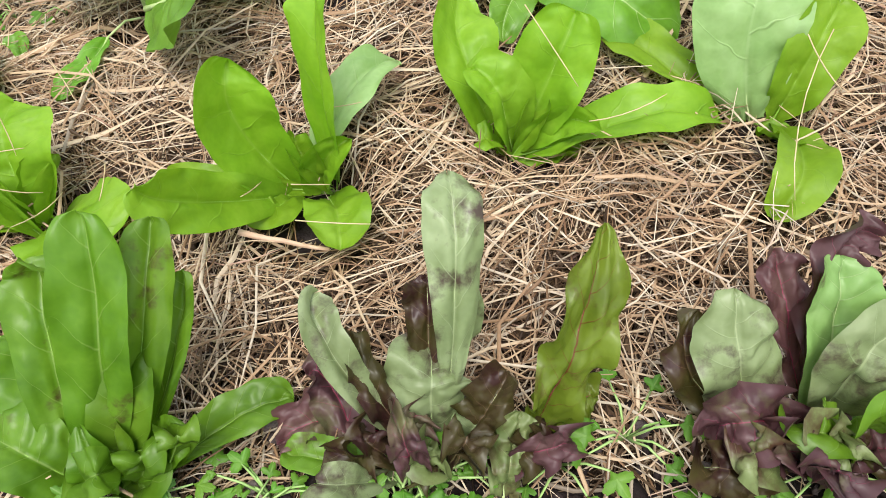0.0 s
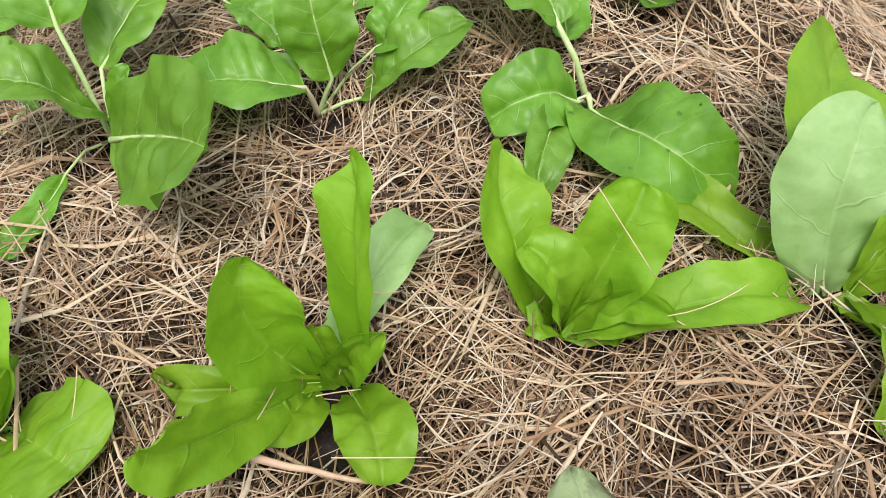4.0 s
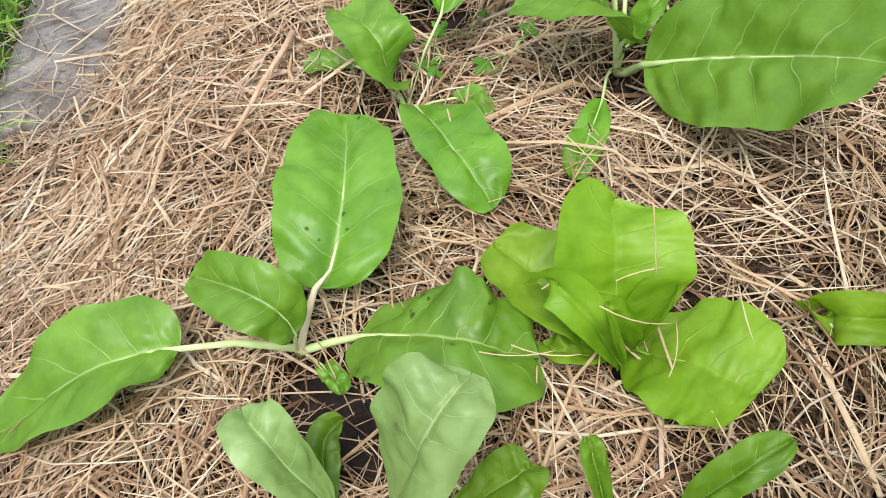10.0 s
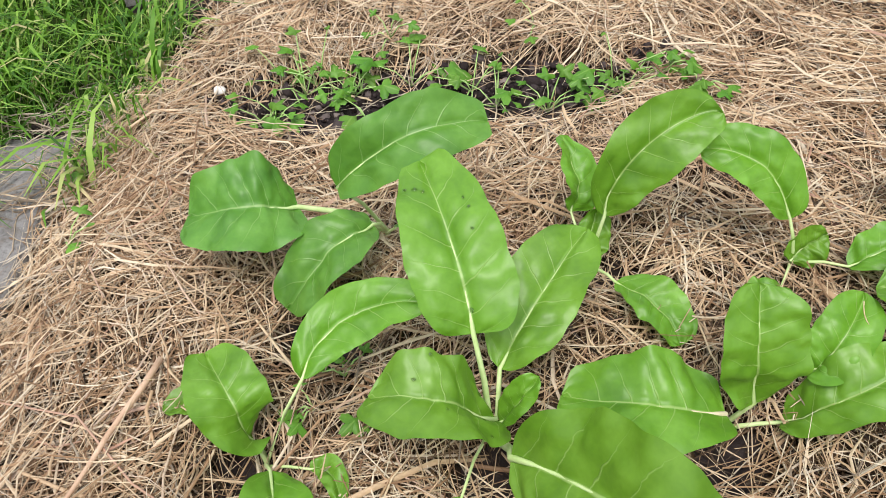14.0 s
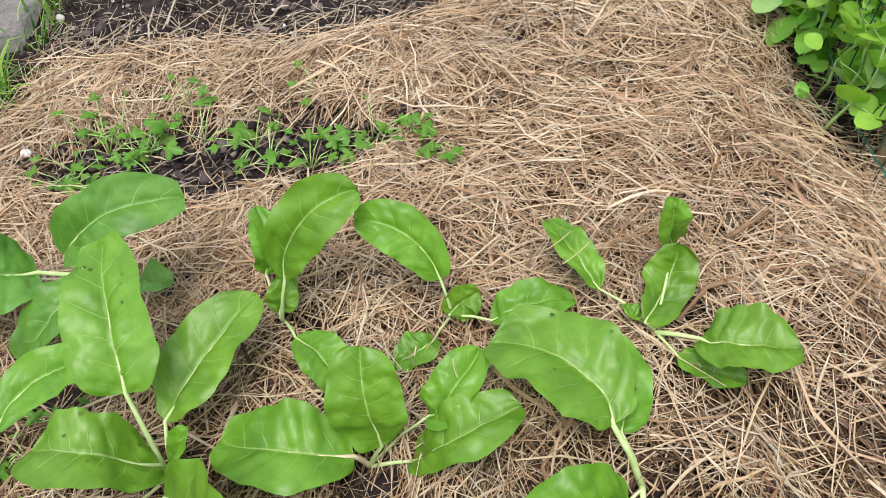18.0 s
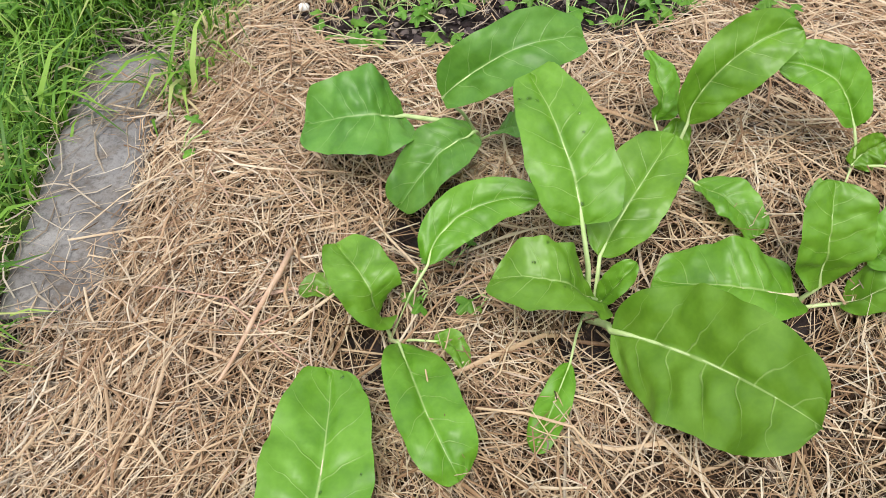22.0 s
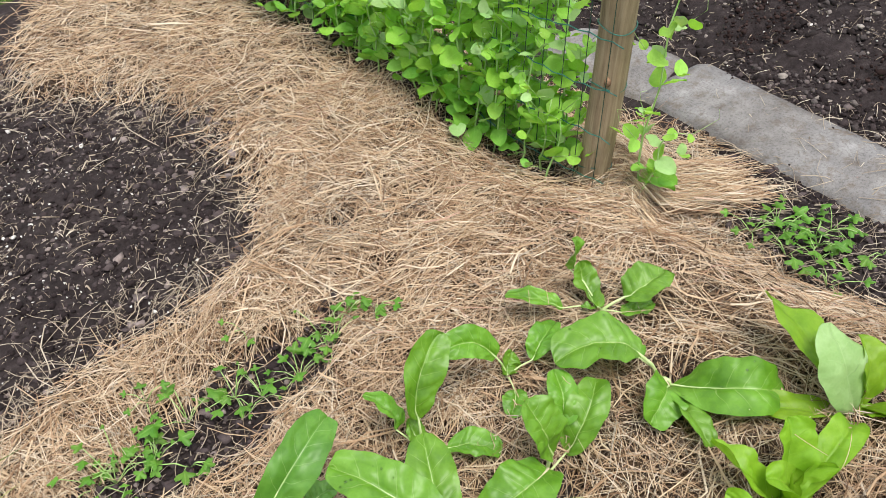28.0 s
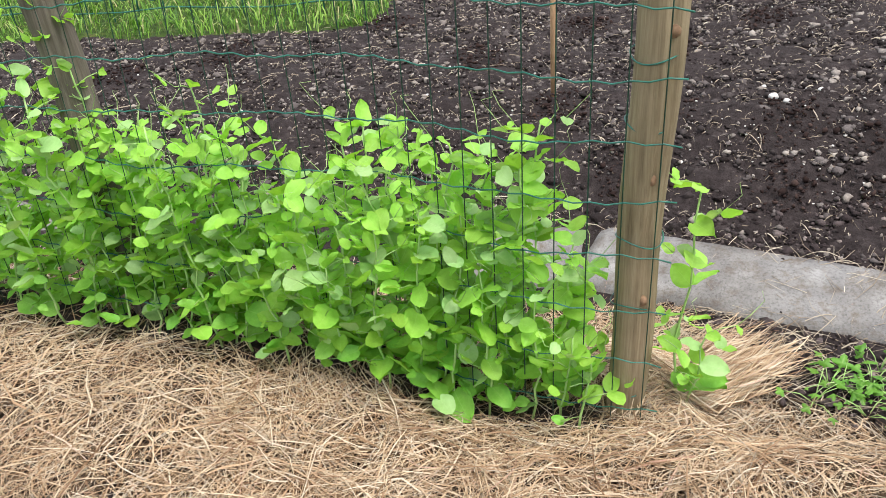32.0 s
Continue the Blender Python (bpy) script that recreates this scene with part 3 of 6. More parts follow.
xy = scatter(60000, 1.15, 3.6, -.5, 4.4, lambda x, y: bare(x, y) * mound_mask(x, y))
m = mound_mask(xy[:, 0], xy[:, 1])
peat = new("planting_compost", lumps("planting_compost", PEAT, xy, np.clip(rng.lognormal(math.log(.0036), .45, len(xy)), .0015, .010), .3, 0, .016 * m * rng.uniform(.3, 1, len(xy))))
tagged(peat, "small heaps of dark brown crumbly compost", "compost", kind="stuff")
xy = np.r_[scatter(2600, -.5, .9, 1.3, 3.0, plot_mask), scatter(4200, 1.25, 3.2, -.3, 4, bare)]
grit = new("pale_grit", lumps("pale_grit", STONE, xy, np.clip(rng.lognormal(math.log(.0014), .5, len(xy)), .0008, .007), .2))
tagged(grit, "small pale stones and grit on the soil", "gravel", kind="stuff")


# ---- grass ----
def blades(name, material, xy, heights_m, widths, lean):
    n = len(xy)
    ang = rng.normal(0, 1.1, n) + 3.5 * ripple(xy[:, 0], xy[:, 1], .25, 42)
    d = np.c_[np.cos(ang), np.sin(ang), np.zeros(n)]
    s = np.c_[-np.sin(ang), np.cos(ang), np.zeros(n)]
    root = np.c_[xy, height(np.clip(xy[:, 0], -2, 3.6), np.clip(xy[:, 1], -1.1, 5)) - .004]
    reach = (rng.uniform(.2, 1, n) * lean * heights_m)[:, None]
    up = np.array([0, 0, 1.0]) * heights_m[:, None]
    rows = [root, root + up * .55 + d * reach * .3, root + up * .85 + d * reach * .9]
    tip = root + up * (1 - .3 * lean) + d * reach * 1.7
    w = widths[:, None] * .5
    verts = np.stack([rows[0] - s * w, rows[0] + s * w, rows[1] - s * w * .9, rows[1] + s * w * .9, rows[2] - s * w * .6, rows[2] + s * w * .6, tip - s * w * .08, tip + s * w * .08], 1)
    quad = np.array([(0, 1, 3, 2), (2, 3, 5, 4), (4, 5, 7, 6)])
    f = (np.arange(n)[:, None, None] * 8 + quad[None]).reshape(-1, 4)
    return array_mesh(name, verts.reshape(-1, 3), f, material, True)


xy = np.r_[scatter(58000, -1.7, -.4, -.6, 2.6, grass_mask), scatter(18000, 2.2, 4.2, 1.8, 5.0, grass_mask), scatter(5000, -1.5, .8, 2.6, 4.0, grass_mask), scatter(900, .45, .80, -.12, .12, lambda x, y: smooth(.12, .02, np.hypot(x - .62, y - .02)) * .6)]
n = len(xy)
turf = new("grass", blades("grass", GRASS, xy, np.clip(rng.lognormal(math.log(.042), .45, n) * (1 + .55 * ripple(xy[:, 0], xy[:, 1], .16, 41)), .012, .10), np.clip(rng.lognormal(math.log(.0034), .5, n), .0010, .0095), 1.0))
tagged(turf, "rough green lawn grass with long uneven blades", "grass", kind="stuff")


# ---- concrete edging ----
def slab(name, label, ax, ay, bx, by, width, thick, rise, group=""):
    """A cast edging board on the ground from a to b, with worn edges."""
    a, b = Vector((ax, ay)), Vector((bx, by))
    d = (b - a).normalized()
    s = Vector((-d.y, d.x))
    corner = [[float(height(*(p + s * width * q))) + rise for q in (-.4, .4)] for p in (a, b)]
    bm = bmesh.new()
    nl, nw = max(6, int((b - a).length / .03)), 6
    top = []
    for i in range(nl + 1):
        row = []
        for j in range(nw + 1):
            p = a.lerp(b, i / nl) + s * width * (j / nw - .5)
            edge = (i in (0, nl)) + (j in (0, nw))
            jit = .004 * noise.noise(Vector((p.x * 30, p.y * 30, 1)))
            q = p + s * jit * (j in (0, nw)) + d * jit * (i in (0, nl))
            row.append(bm.verts.new((q.x, q.y, (corner[0][0] * (1 - j / nw) + corner[0][1] * j / nw) * (1 - i / nl) + (corner[1][0] * (1 - j / nw) + corner[1][1] * j / nw) * i / nl - .004 * edge + .0015 * noise.noise(Vector((p.x * 14, p.y * 14, 5))))))
        top.append(row)
    for i in range(nl):
        for j in range(nw):
            bm.faces.new((top[i][j], top[i + 1][j], top[i + 1][j + 1], top[i][j + 1]))
    rim = bmesh.ops.extrude_edge_only(bm, edges=[e for e in bm.edges if e.is_boundary])
    bmesh.ops.translate(bm, verts=[g for g in rim["geom"] if isinstance(g, bmesh.types.BMVert)], vec=(0, 0, -thick))
    bmesh.ops.recalc_face_normals(bm, faces=bm.faces)
    ob = part(name, bm, CONCRETE)
    return tagged(ob, label, "edging", group, "structure")


slab("edging_1", "weathered grey concrete edging board half buried in straw", -.606, .63, -.628, 1.10, .122, .06, .012)
slab("edging_5", "weathered end of a concrete edging board under straw", -.660, .16, -.650, .42, .110, .06, .008)
slab("edging_2", "weathered grey concrete edging board beside the bare plot", -.510, 1.385, -.478, 1.86, .118, .08, .034)
# loose straw lying across the near boards
n = 150
xy = np.c_[rng.uniform(-.70, -.53, n), rng.uniform(.58, 1.14, n)]
stray = new("stray_straw", strands("stray_straw", OLD_STRAW, xy, np.clip(rng.lognormal(math.log(.075), .45, n), .03, .18), np.clip(rng.lognormal(math.log(.0013), .4, n), .0007, .003), .020, rng, None, math.pi, -.013, .003))
tagged(stray, "stray weathered straw stalks lying across concrete edging", "straw", kind="stuff")
slab("edging_3", "broad grey concrete slab between the pea row and dug soil", 1.150, .385, 1.356, 1.055, .212, .08, .012)
slab("edging_4", "broad grey concrete slab behind the pea row", 1.350, 1.068, 1.350, 3.4, .205, .08, .010)


# ---- posts and fence ----
def post(x, y, tip, radius, material, label, seed, marks):
    """A round softwood fence post with checks along the grain, and its knots."""
    z0 = float(height(x, y)) - .12
    bm = bmesh.new()
    rows, sides = 40, 28
    a, b = Vector((x, y, z0)), Vector(tip)
    rings = []
    for i in range(rows + 1):
        c = a.lerp(b, i / rows) + Vector((.004 * math.sin(i * .5 + seed), .003 * math.cos(i * .4), 0))
        ring = []
        for j in range(sides):
            q = 2 * math.pi * j / sides
            r = radius * (.97 + .06 * i / rows) * (1 + .02 * noise.noise(Vector((math.cos(q) * 2, math.sin(q) * 2, i * .2 + seed))))
            if j in (int(sides * .58), int(sides * .17)) and i < rows * .8:
                r -= .006
            ring.append(bm.verts.new(c + Vector((math.cos(q) * r, math.sin(q) * r, 0))))
        rings.append(ring)
    for r, s in zip(rings, rings[1:]):
        for j in range(sides):
            bm.faces.new((r[j], r[(j + 1) % sides], s[(j + 1) % sides], s[j]))
    bm.faces.new(rings[-1])
    ob = part("fence_post", bm, material)
    tagged(ob, label, "post", "fence posts")
    for u, q in marks:
        c = a.lerp(b, u)
        kb = bmesh.new()
        bmesh.ops.create_icosphere(kb, subdivisions=2, radius=.008)
        for v in kb.verts:
            v.co = Vector((v.co.x, v.co.y, v.co.z * 1.3)) + c + Vector((math.cos(q), math.sin(q), 0)) * (radius - .0062)
        part("knot", kb, TWIG, ob)
    return ob


POST_TOP = (.784, .915, 1.15)
post(.818, .943, POST_TOP, .0345, POST, "round weathered brown softwood fence post wrapped with green wire", 1, ((.28, 3.6), (.45, 3.4), (.62, 3.9)))
post(.925, 1.955, (.99, 2.10, 1.15), .038, GREY_POST, "grey rotting round fence post leaning in the pea row", 4, ((.4, 3.6),))


def wire_fence():
    """Green welded mesh tied to the posts: five by ten centimetre openings."""
    fence = tagged(new("wire_fence"), "sagging green plastic coated wire mesh fence behind peas", "fence")
    y0, y1 = .90, 3.30
    fence.location = (fence_x(y0), y0, float(height(fence_x(y0), y0)))

    def at(y, z):
        sag = .012 * math.sin(y * 5 + z * 9) + .006 * math.sin(y * 23 + z * 31)
        ground = -.020 - .022 * (y - .93)
        # the mesh lies against the near side of the posts
        return Vector((fence_x(y) - .046 + .05 * smooth_step(y) + .010 * math.sin(y * 9 + z * 4), y, ground + z + sag * .6))

    def smooth_step(y):
        return float(smooth(1.05, 1.4, y) * smooth(1.90, 1.6, y))
    for i in range(9):
        z = .035 + i * .0985
        pts = [at(y0 - .015 + (y1 - y0) * q / 96, z + .004 * ((q % 2) - .5)) for q in range(97)]
        part("line_wire", tube(bmesh.new(), pts, [.0014] * len(pts), 4), WIRE, fence)
    for i in range(47):
        y = y0 + .012 + i * .0505
        pts = [at(y, z) for z in np.linspace(0, .83, 10)]
        part("stay_wire", tube(bmesh.new(), pts, [.0010] * len(pts), 4), DARK_WIRE, fence)
    # ties round the first post
    for z in (.03, .22, .34, .53, .63):
        c = Vector((.818, .943, -.016)).lerp(Vector(POST_TOP), z / 1.15)
        ring = [c + Vector((math.cos(a) * .0368, math.sin(a) * .0368, .006 * math.sin(a * 2 + z * 9))) for a in np.linspace(0, 2 * math.pi, 25)]
        part("tie_wire", tube(bmesh.new(), ring, [.0013] * len(ring), 4), WIRE, fence)


wire_fence()


def far_fence():
    fence = tagged(new("garden_fence"), "distant green wire garden fence along the lawn", "fence")
    a, b = Vector((2.80, 2.02)), Vector((2.42, 4.6))
    z0 = float(height(2.6, 2.5))
    fence.location = (a.x, a.y, z0)
    for i in range(24):
        p = a.lerp(b, i / 23)
        pts = [(p.x, p.y, z0 - .1), (p.x + .01, p.y, z0 + .35), (p.x, p.y, z0 + .8)]
        part("stay_wire", tube(bmesh.new(), pts, [.0035] * 3, 4), WIRE, fence)
    for z in (.05, .4, .75):
        pts = [(*a.lerp(b, q / 12), z0 + z + .01 * math.sin(q * 2)) for q in range(13)]
        part("line_wire", tube(bmesh.new(), pts, [.003] * 13, 4), WIRE, fence)


far_fence()
bm = bmesh.new()
z = float(height(2.05, 1.22))
tube(bm, [(2.05, 1.22, z - .05), (2.055, 1.225, z + .3), (2.05, 1.24, z + .75)], [.0085, .008, .0075], 8)
tagged(part("garden_stake", bm, STAKE), "thin reddish wooden stake standing in the dug soil", "stake")


# ---- leaves of the bed ----
SESSILE = ("LETTUCE", "PALE_LETTUCE", "ENDIVE", "CHICORY", "GREYLEAF", "OLIVE", "BRONZE", "PURPLE", "REDVEIN")


def profile(s, shape, whole):
    """Half width along the blade, 0 to 1. shape: where it is broadest, how narrow its foot and its end are."""
    peak, foot, end = shape
    if s < peak:
        return max((1 - ((peak - s) / peak) ** 2) ** foot, .26 if whole else 0)
    return max(0, 1 - ((s - peak) / (1 - peak)) ** 2.0) ** end


def rosette(name, xy, label, category, group):
    ob = tagged(new(name), label, category, group)
    ob.location = (xy[0], xy[1], float(height(*xy)) - .004)
    return ob


RUGGED = ("OLIVE", "BRONZE", "PURPLE", "REDVEIN")


def leaf(plant, base, neck, middle, tip, width, kind, face=(0, 0, 1), cup=.12, wave=.0055, fold=0, at=.7, shape=None, lean=0):
    """A stalked leaf: blade from neck over middle to tip, stalk and midrib from the plant's heart.
    face: the way the upper side looks; fold: how far the end past `at` turns over, in radians;
    shape: as profile() takes it; lean: how far the midrib lies off the blade's middle."""
    pts = [Vector(p) for p in (base, neck, middle, tip)]
    root = Vector(plant.location) + Vector((0, 0, .006))
    face = Vector(face).normalized()
    whole, rugged = kind in SESSILE, kind in RUGGED
    b, m, t = pts[1], pts[2], pts[3]
    if whole:
        b = pts[0].lerp(pts[1], .15)
    ctrl = m * 2 - (b + t) * .5
    k = random.Random(round(base[0] * 7919 + tip[1] * 3571 + width * 911, 4))
    ph = [k.uniform(0, 6.28) for _ in range(8)]
    nu, nv = (46, 20) if width > .03 or rugged else (30, 14)
    thick = max(.0010, min(.0030, width * .023)) if whole else max(.0012, min(.0034, width * .028))
    skew = k.uniform(-.06, .06)
    lettuce = kind in ("LETTUCE", "PALE_LETTUCE")
    shape = shape or ((.62, .6, .42) if lettuce else (.56, .55, .5) if whole else (k.uniform(.44, .52), .6, .45))
    rough_edge = .085 if rugged else .020 if lettuce else .034
    big = min(1.2, width / .1)
    ribs = 4 if kind in ("LETTUCE", "PALE_LETTUCE") else 6
    soft = .45 if kind in ("LETTUCE", "PALE_LETTUCE") else 1
    bm = bmesh.new()
    uv = bm.loops.layers.uv.new("UVMap")
    grid = []
    mid_line = []

    def centre(s):
        return b * (1 - s) ** 2 + ctrl * 2 * s * (1 - s) + t * s * s

    def axes(s):
        d = ((ctrl - b) * (1 - s) + (t - ctrl) * s).normalized()
        side = d.cross(face)
        if side.length < .15:
            side = d.cross(Vector((.3, 1, .2)))
        side.normalize()
        return side, side.cross(d).normalized()

    for i in range(nu + 1):
        s = i / nu
        c = centre(s)
        side, up = axes(s)
        half = width * .5 * profile(s, shape, whole) + .0010
        calm = min(1, half / (.26 * width)) ** 1.5
        row = []
        for j in range(nv + 1):
            v = j / nv * 2 - 1
            a = abs(v)
            o = 0 if v > 0 else 2
            e = rough_edge * (math.sin(s * 9 + ph[o]) + .45 * math.sin(s * 24 + ph[o + 1]) + .25 * math.sin(s * 51 + ph[6]))
            w = half * ((1 + e * a * a) * v + lean) + skew * half * (1 - a)
            lift = cup * half * 2 * a ** 1.6 + calm * wave * a ** 2.2 * (math.sin(s * 13 + ph[4] + (1.9 if v > 0 else 0)) + .45 * math.sin(s * 27 + ph[5])) * min(1.1, width / .1)
            q = (s - a * .17) * ribs + (.45 if v > 0 else 0) + .35 + .25 * noise.noise(Vector((s * 3, v * 2, ph[5])))
            pillow = abs(math.cos(math.pi * q)) ** .6 * (1 - a ** 4) * min(1, a * 5) * math.sin(math.pi * min(1, s + .06))
            lift += calm * .0058 * pillow * big * soft * (.75 + .6 * noise.noise(Vector((s * 4, v * 2.5, ph[6]))))
            cell = Vector((s * 9 + ph[6], v * 3.2, ph[7]))
            lift += calm * (.0020 * noise.noise(cell * 1.7) * big + .0040 * noise.noise(cell * .55))
            if rugged:
                lift += calm * ((.011 * noise.noise(cell * .6 + Vector((3, 1, 0))) + .0060 * noise.noise(cell * 2.0) + .0048 * noise.noise(cell * 4.6)) * big + .009 * a ** 3 * math.sin(s * 21 + ph[6] + v))
            drop = .004 * (1 - a) ** 6
            p = c + side * w * math.cos(min(1.2, cup * a * 2)) + up * (lift - drop)
            if fold and s > at:
                hinge, (axis, _) = centre(at), axes(at)
                turn = Matrix.Rotation(fold * min(1, (s - at) / (1 - at) * 2.2), 3, axis)
                p = hinge + turn @ (p - hinge)
            row.append(bm.verts.new(p))
        grid.append(row)
        mid_line.append(row[nv // 2].co - up * thick * (.10 + .35 * s))
    for i in range(nu):
        for j in range(nv):
            f = bm.faces.new((grid[i][j], grid[i + 1][j], grid[i + 1][j + 1], grid[i][j + 1]))
            for loop, (p, q) in zip(f.loops, ((i, j), (i + 1, j), (i + 1, j + 1), (i, j + 1))):
                loop[uv].uv = (p / nu, q / nv)
    ob = part("leaf", bm, BLADES[kind], plant)
    # stalk from the heart, running on as a tapering midrib
    stem = [root.lerp(pts[0], .0), root.lerp(pts[0], .6) + Vector((0, 0, .004))]
    stem += [pts[0].lerp(b, .5) + Vector((0, 0, .12 * (b - pts[0]).length)), b]
    stops = (.12, .26, .44, .64, .85) if not fold else (.1 * at, .3 * at, .5 * at, .7 * at, .9 * at)
    stem += [mid_line[int(q * nu)] for q in stops]
    rad = [thick * 1.45, thick * 1.3, thick * 1.1, thick * .95] + [thick * r for r in (.60, .42, .30, .19, .09)]
    if whole:
        rad = [r * (1.15 if kind == "REDVEIN" else .55) for r in rad]
    hue = GREEN_RIB if kind in ("LETTUCE", "ENDIVE") else RED_STALK if kind in ("PURPLE", "REDVEIN") else PINK_STALK if (kind == "CHARD" and k.random() < .10) else STALK
    tb = tube(bmesh.new(), stem, rad, 8)
    rib = part("stalk", tb, hue, plant)
    rib.parent = ob
    rib.matrix_parent_inverse = Matrix.Identity(4)
    return ob


k = Mat("water", .04, .5)
k.b.inputs["Transmission Weight"].default_value, k.b.inputs["IOR"].default_value = 1.0, 1.33
WATER = k.m


def drops(blade, count, seed):
    """Beads of rain lying on a leaf's upper side."""
    k = random.Random(seed)
    me = blade.data
    for _ in range(count):
        f = me.polygons[k.randrange(len(me.polygons))]
        up = f.normal if f.normal.z > 0 else -f.normal
        r = k.uniform(.0010, .0024)
        bm = bmesh.new()
        bmesh.ops.create_icosphere(bm, subdivisions=2, radius=r)
        turn = up.to_track_quat("Z", "Y").to_matrix()
        for v in bm.verts:
            v.co = f.center + turn @ Vector((v.co.x * 1.2, v.co.y, max(v.co.z, -.3 * r) * .6))
        ob = part("water_drop", bm, WATER)
        ob.parent, ob.matrix_parent_inverse = blade, Matrix.Identity(4)
    return blade


# ---- leaves begin (built from stalk foot, neck, middle and tip in metres) ----

plant = rosette("lettuce", (0.160, 0.277), "bright green young lettuce with upright spoon leaves in the straw", "lettuce", "lettuces in the mulched bed")
leaf(plant, (0.161, 0.279, -0.034), (0.163, 0.291, 0.011), (0.157, 0.306, 0.101), (0.161, 0.338, 0.138), 0.046, "LETTUCE", face=(-0.75, -0.5, 0.3), cup=0.1, shape=(0.72, 0.35, 0.43))
leaf(plant, (0.128, 0.280, -0.033), (0.109, 0.281, -0.005), (0.090, 0.282, 0.055), (0.095, 0.302, 0.100), 0.076, "LETTUCE", face=(0.35, -0.8, 0.45), cup=0.34, shape=(0.68, 0.45, 0.43))
leaf(plant, (0.155, 0.278, -0.034), (0.140, 0.273, -0.017), (0.156, 0.274, 0.002), (0.178, 0.278, 0.027), 0.040, "LETTUCE", face=(-0.2, -0.7, 0.6), cup=0.4, lean=-0.23, shape=(0.55, 0.4, 0.45))
leaf(plant, (0.146, 0.276, -0.033), (0.097, 0.280, -0.024), (0.045, 0.269, 0.001), (0.047, 0.305, -0.062), 0.034, "LETTUCE", lean=-0.05, shape=(0.6, 0.6, 0.44), face=(0, -0.55, 0.8))
leaf(plant, (0.128, 0.273, -0.032), (0.095, 0.256, -0.005), (0.060, 0.209, 0.057), (0.037, 0.190, 0.099), 0.046, "LETTUCE", face=(0, -0.55, 0.8), shape=(0.52, 0.5, 0.44), lean=-0.07)
leaf(plant, (0.155, 0.266, -0.032), (0.144, 0.257, -0.006), (0.163, 0.220, 0.014), (0.163, 0.179, 0.019), 0.051, "LETTUCE", lean=0.02, shape=(0.56, 0.5, 0.43))
leaf(plant, (0.133, 0.290, -0.035), (0.158, 0.308, 0.005), (0.185, 0.330, 0.033), (0.222, 0.377, 0.016), 0.043, "PALE_LETTUCE", lean=-0.13, shape=(0.6, 0.6, 0.53))
leaf(plant, (0.128, 0.273, -0.032), (0.123, 0.259, -0.020), (0.112, 0.249, -0.011), (0.101, 0.251, -0.025), 0.049, "LETTUCE")
leaf(plant, (0.155, 0.277, -0.033), (0.146, 0.277, -0.013), (0.137, 0.280, 0.007), (0.132, 0.294, 0.020), 0.033, "LETTUCE", face=(0.2, -0.7, 0.6), cup=0.45)

plant = rosette("lettuce", (-0.090, 0.284), "bright green young lettuce with straw caught in its leaves", "lettuce", "lettuces in the mulched bed")
leaf(plant, (-0.092, 0.283, -0.054), (-0.101, 0.282, -0.017), (-0.103, 0.309, 0.017), (-0.097, 0.352, 0.025), 0.091, "LETTUCE", face=(0, -0.75, 0.65), cup=0.16, wave=0.003, lean=0.03, shape=(0.62, 0.6, 0.43))
leaf(plant, (-0.101, 0.278, -0.043), (-0.108, 0.282, -0.039), (-0.141, 0.316, -0.019), (-0.174, 0.351, -0.019), 0.064, "LETTUCE", face=(0.2, -0.2, 1), cup=0.14, lean=-0.06, shape=(0.6, 0.5, 0.43))
leaf(plant, (-0.089, 0.270, -0.067), (-0.111, 0.261, -0.002), (-0.133, 0.281, 0.015), (-0.158, 0.309, 0.003), 0.027, "LETTUCE", face=(0.35, -0.75, 0.35), cup=0.1)
leaf(plant, (-0.092, 0.281, -0.057), (-0.084, 0.287, -0.041), (-0.075, 0.294, -0.017), (-0.064, 0.304, 0.009), 0.044, "LETTUCE", face=(-0.6, -0.5, 0.5), cup=0.5)
leaf(plant, (-0.085, 0.286, -0.062), (-0.079, 0.276, -0.042), (-0.049, 0.254, -0.019), (-0.024, 0.229, -0.017), 0.100, "LETTUCE", cup=0.08, wave=0.004, lean=0.07, shape=(0.58, 0.5, 0.43))
leaf(plant, (-0.097, 0.279, -0.054), (-0.112, 0.273, -0.038), (-0.130, 0.273, -0.034), (-0.147, 0.284, -0.041), 0.023, "LETTUCE")
leaf(plant, (-0.092, 0.281, -0.056), (-0.101, 0.275, -0.025), (-0.105, 0.277, -0.007), (-0.111, 0.285, 0.008), 0.030, "LETTUCE", face=(0.2, -0.8, 0.5), cup=0.5)

plant = rosette("chard_plant", (-0.314, 0.305), "young green chard plant with pale stalks in dark soil and straw", "chard", "chard plants in the mulched bed")
drops(leaf(plant, (-0.313, 0.302, -0.077), (-0.300, 0.336, -0.045), (-0.291, 0.402, -0.023), (-0.285, 0.502, -0.049), 0.090, "CHARD", lean=0.22, shape=(0.4, 0.42, 0.36)), 6, 16)
leaf(plant, (-0.316, 0.302, -0.076), (-0.311, 0.297, -0.037), (-0.335, 0.302, -0.004), (-0.384, 0.340, -0.031), 0.045, "CHARD", face=(0.2, -0.5, 0.8), lean=0.26, shape=(0.5, 0.6, 0.37))
drops(leaf(plant, (-0.310, 0.303, -0.079), (-0.272, 0.311, -0.073), (-0.213, 0.270, -0.015), (-0.151, 0.266, -0.035), 0.095, "CHARD", lean=-0.13, shape=(0.46, 0.45, 0.36), cup=0.05), 14, 18)
leaf(plant, (-0.318, 0.304, -0.073), (-0.389, 0.295, -0.045), (-0.444, 0.291, -0.051), (-0.539, 0.269, -0.119), 0.081, "CHARD")
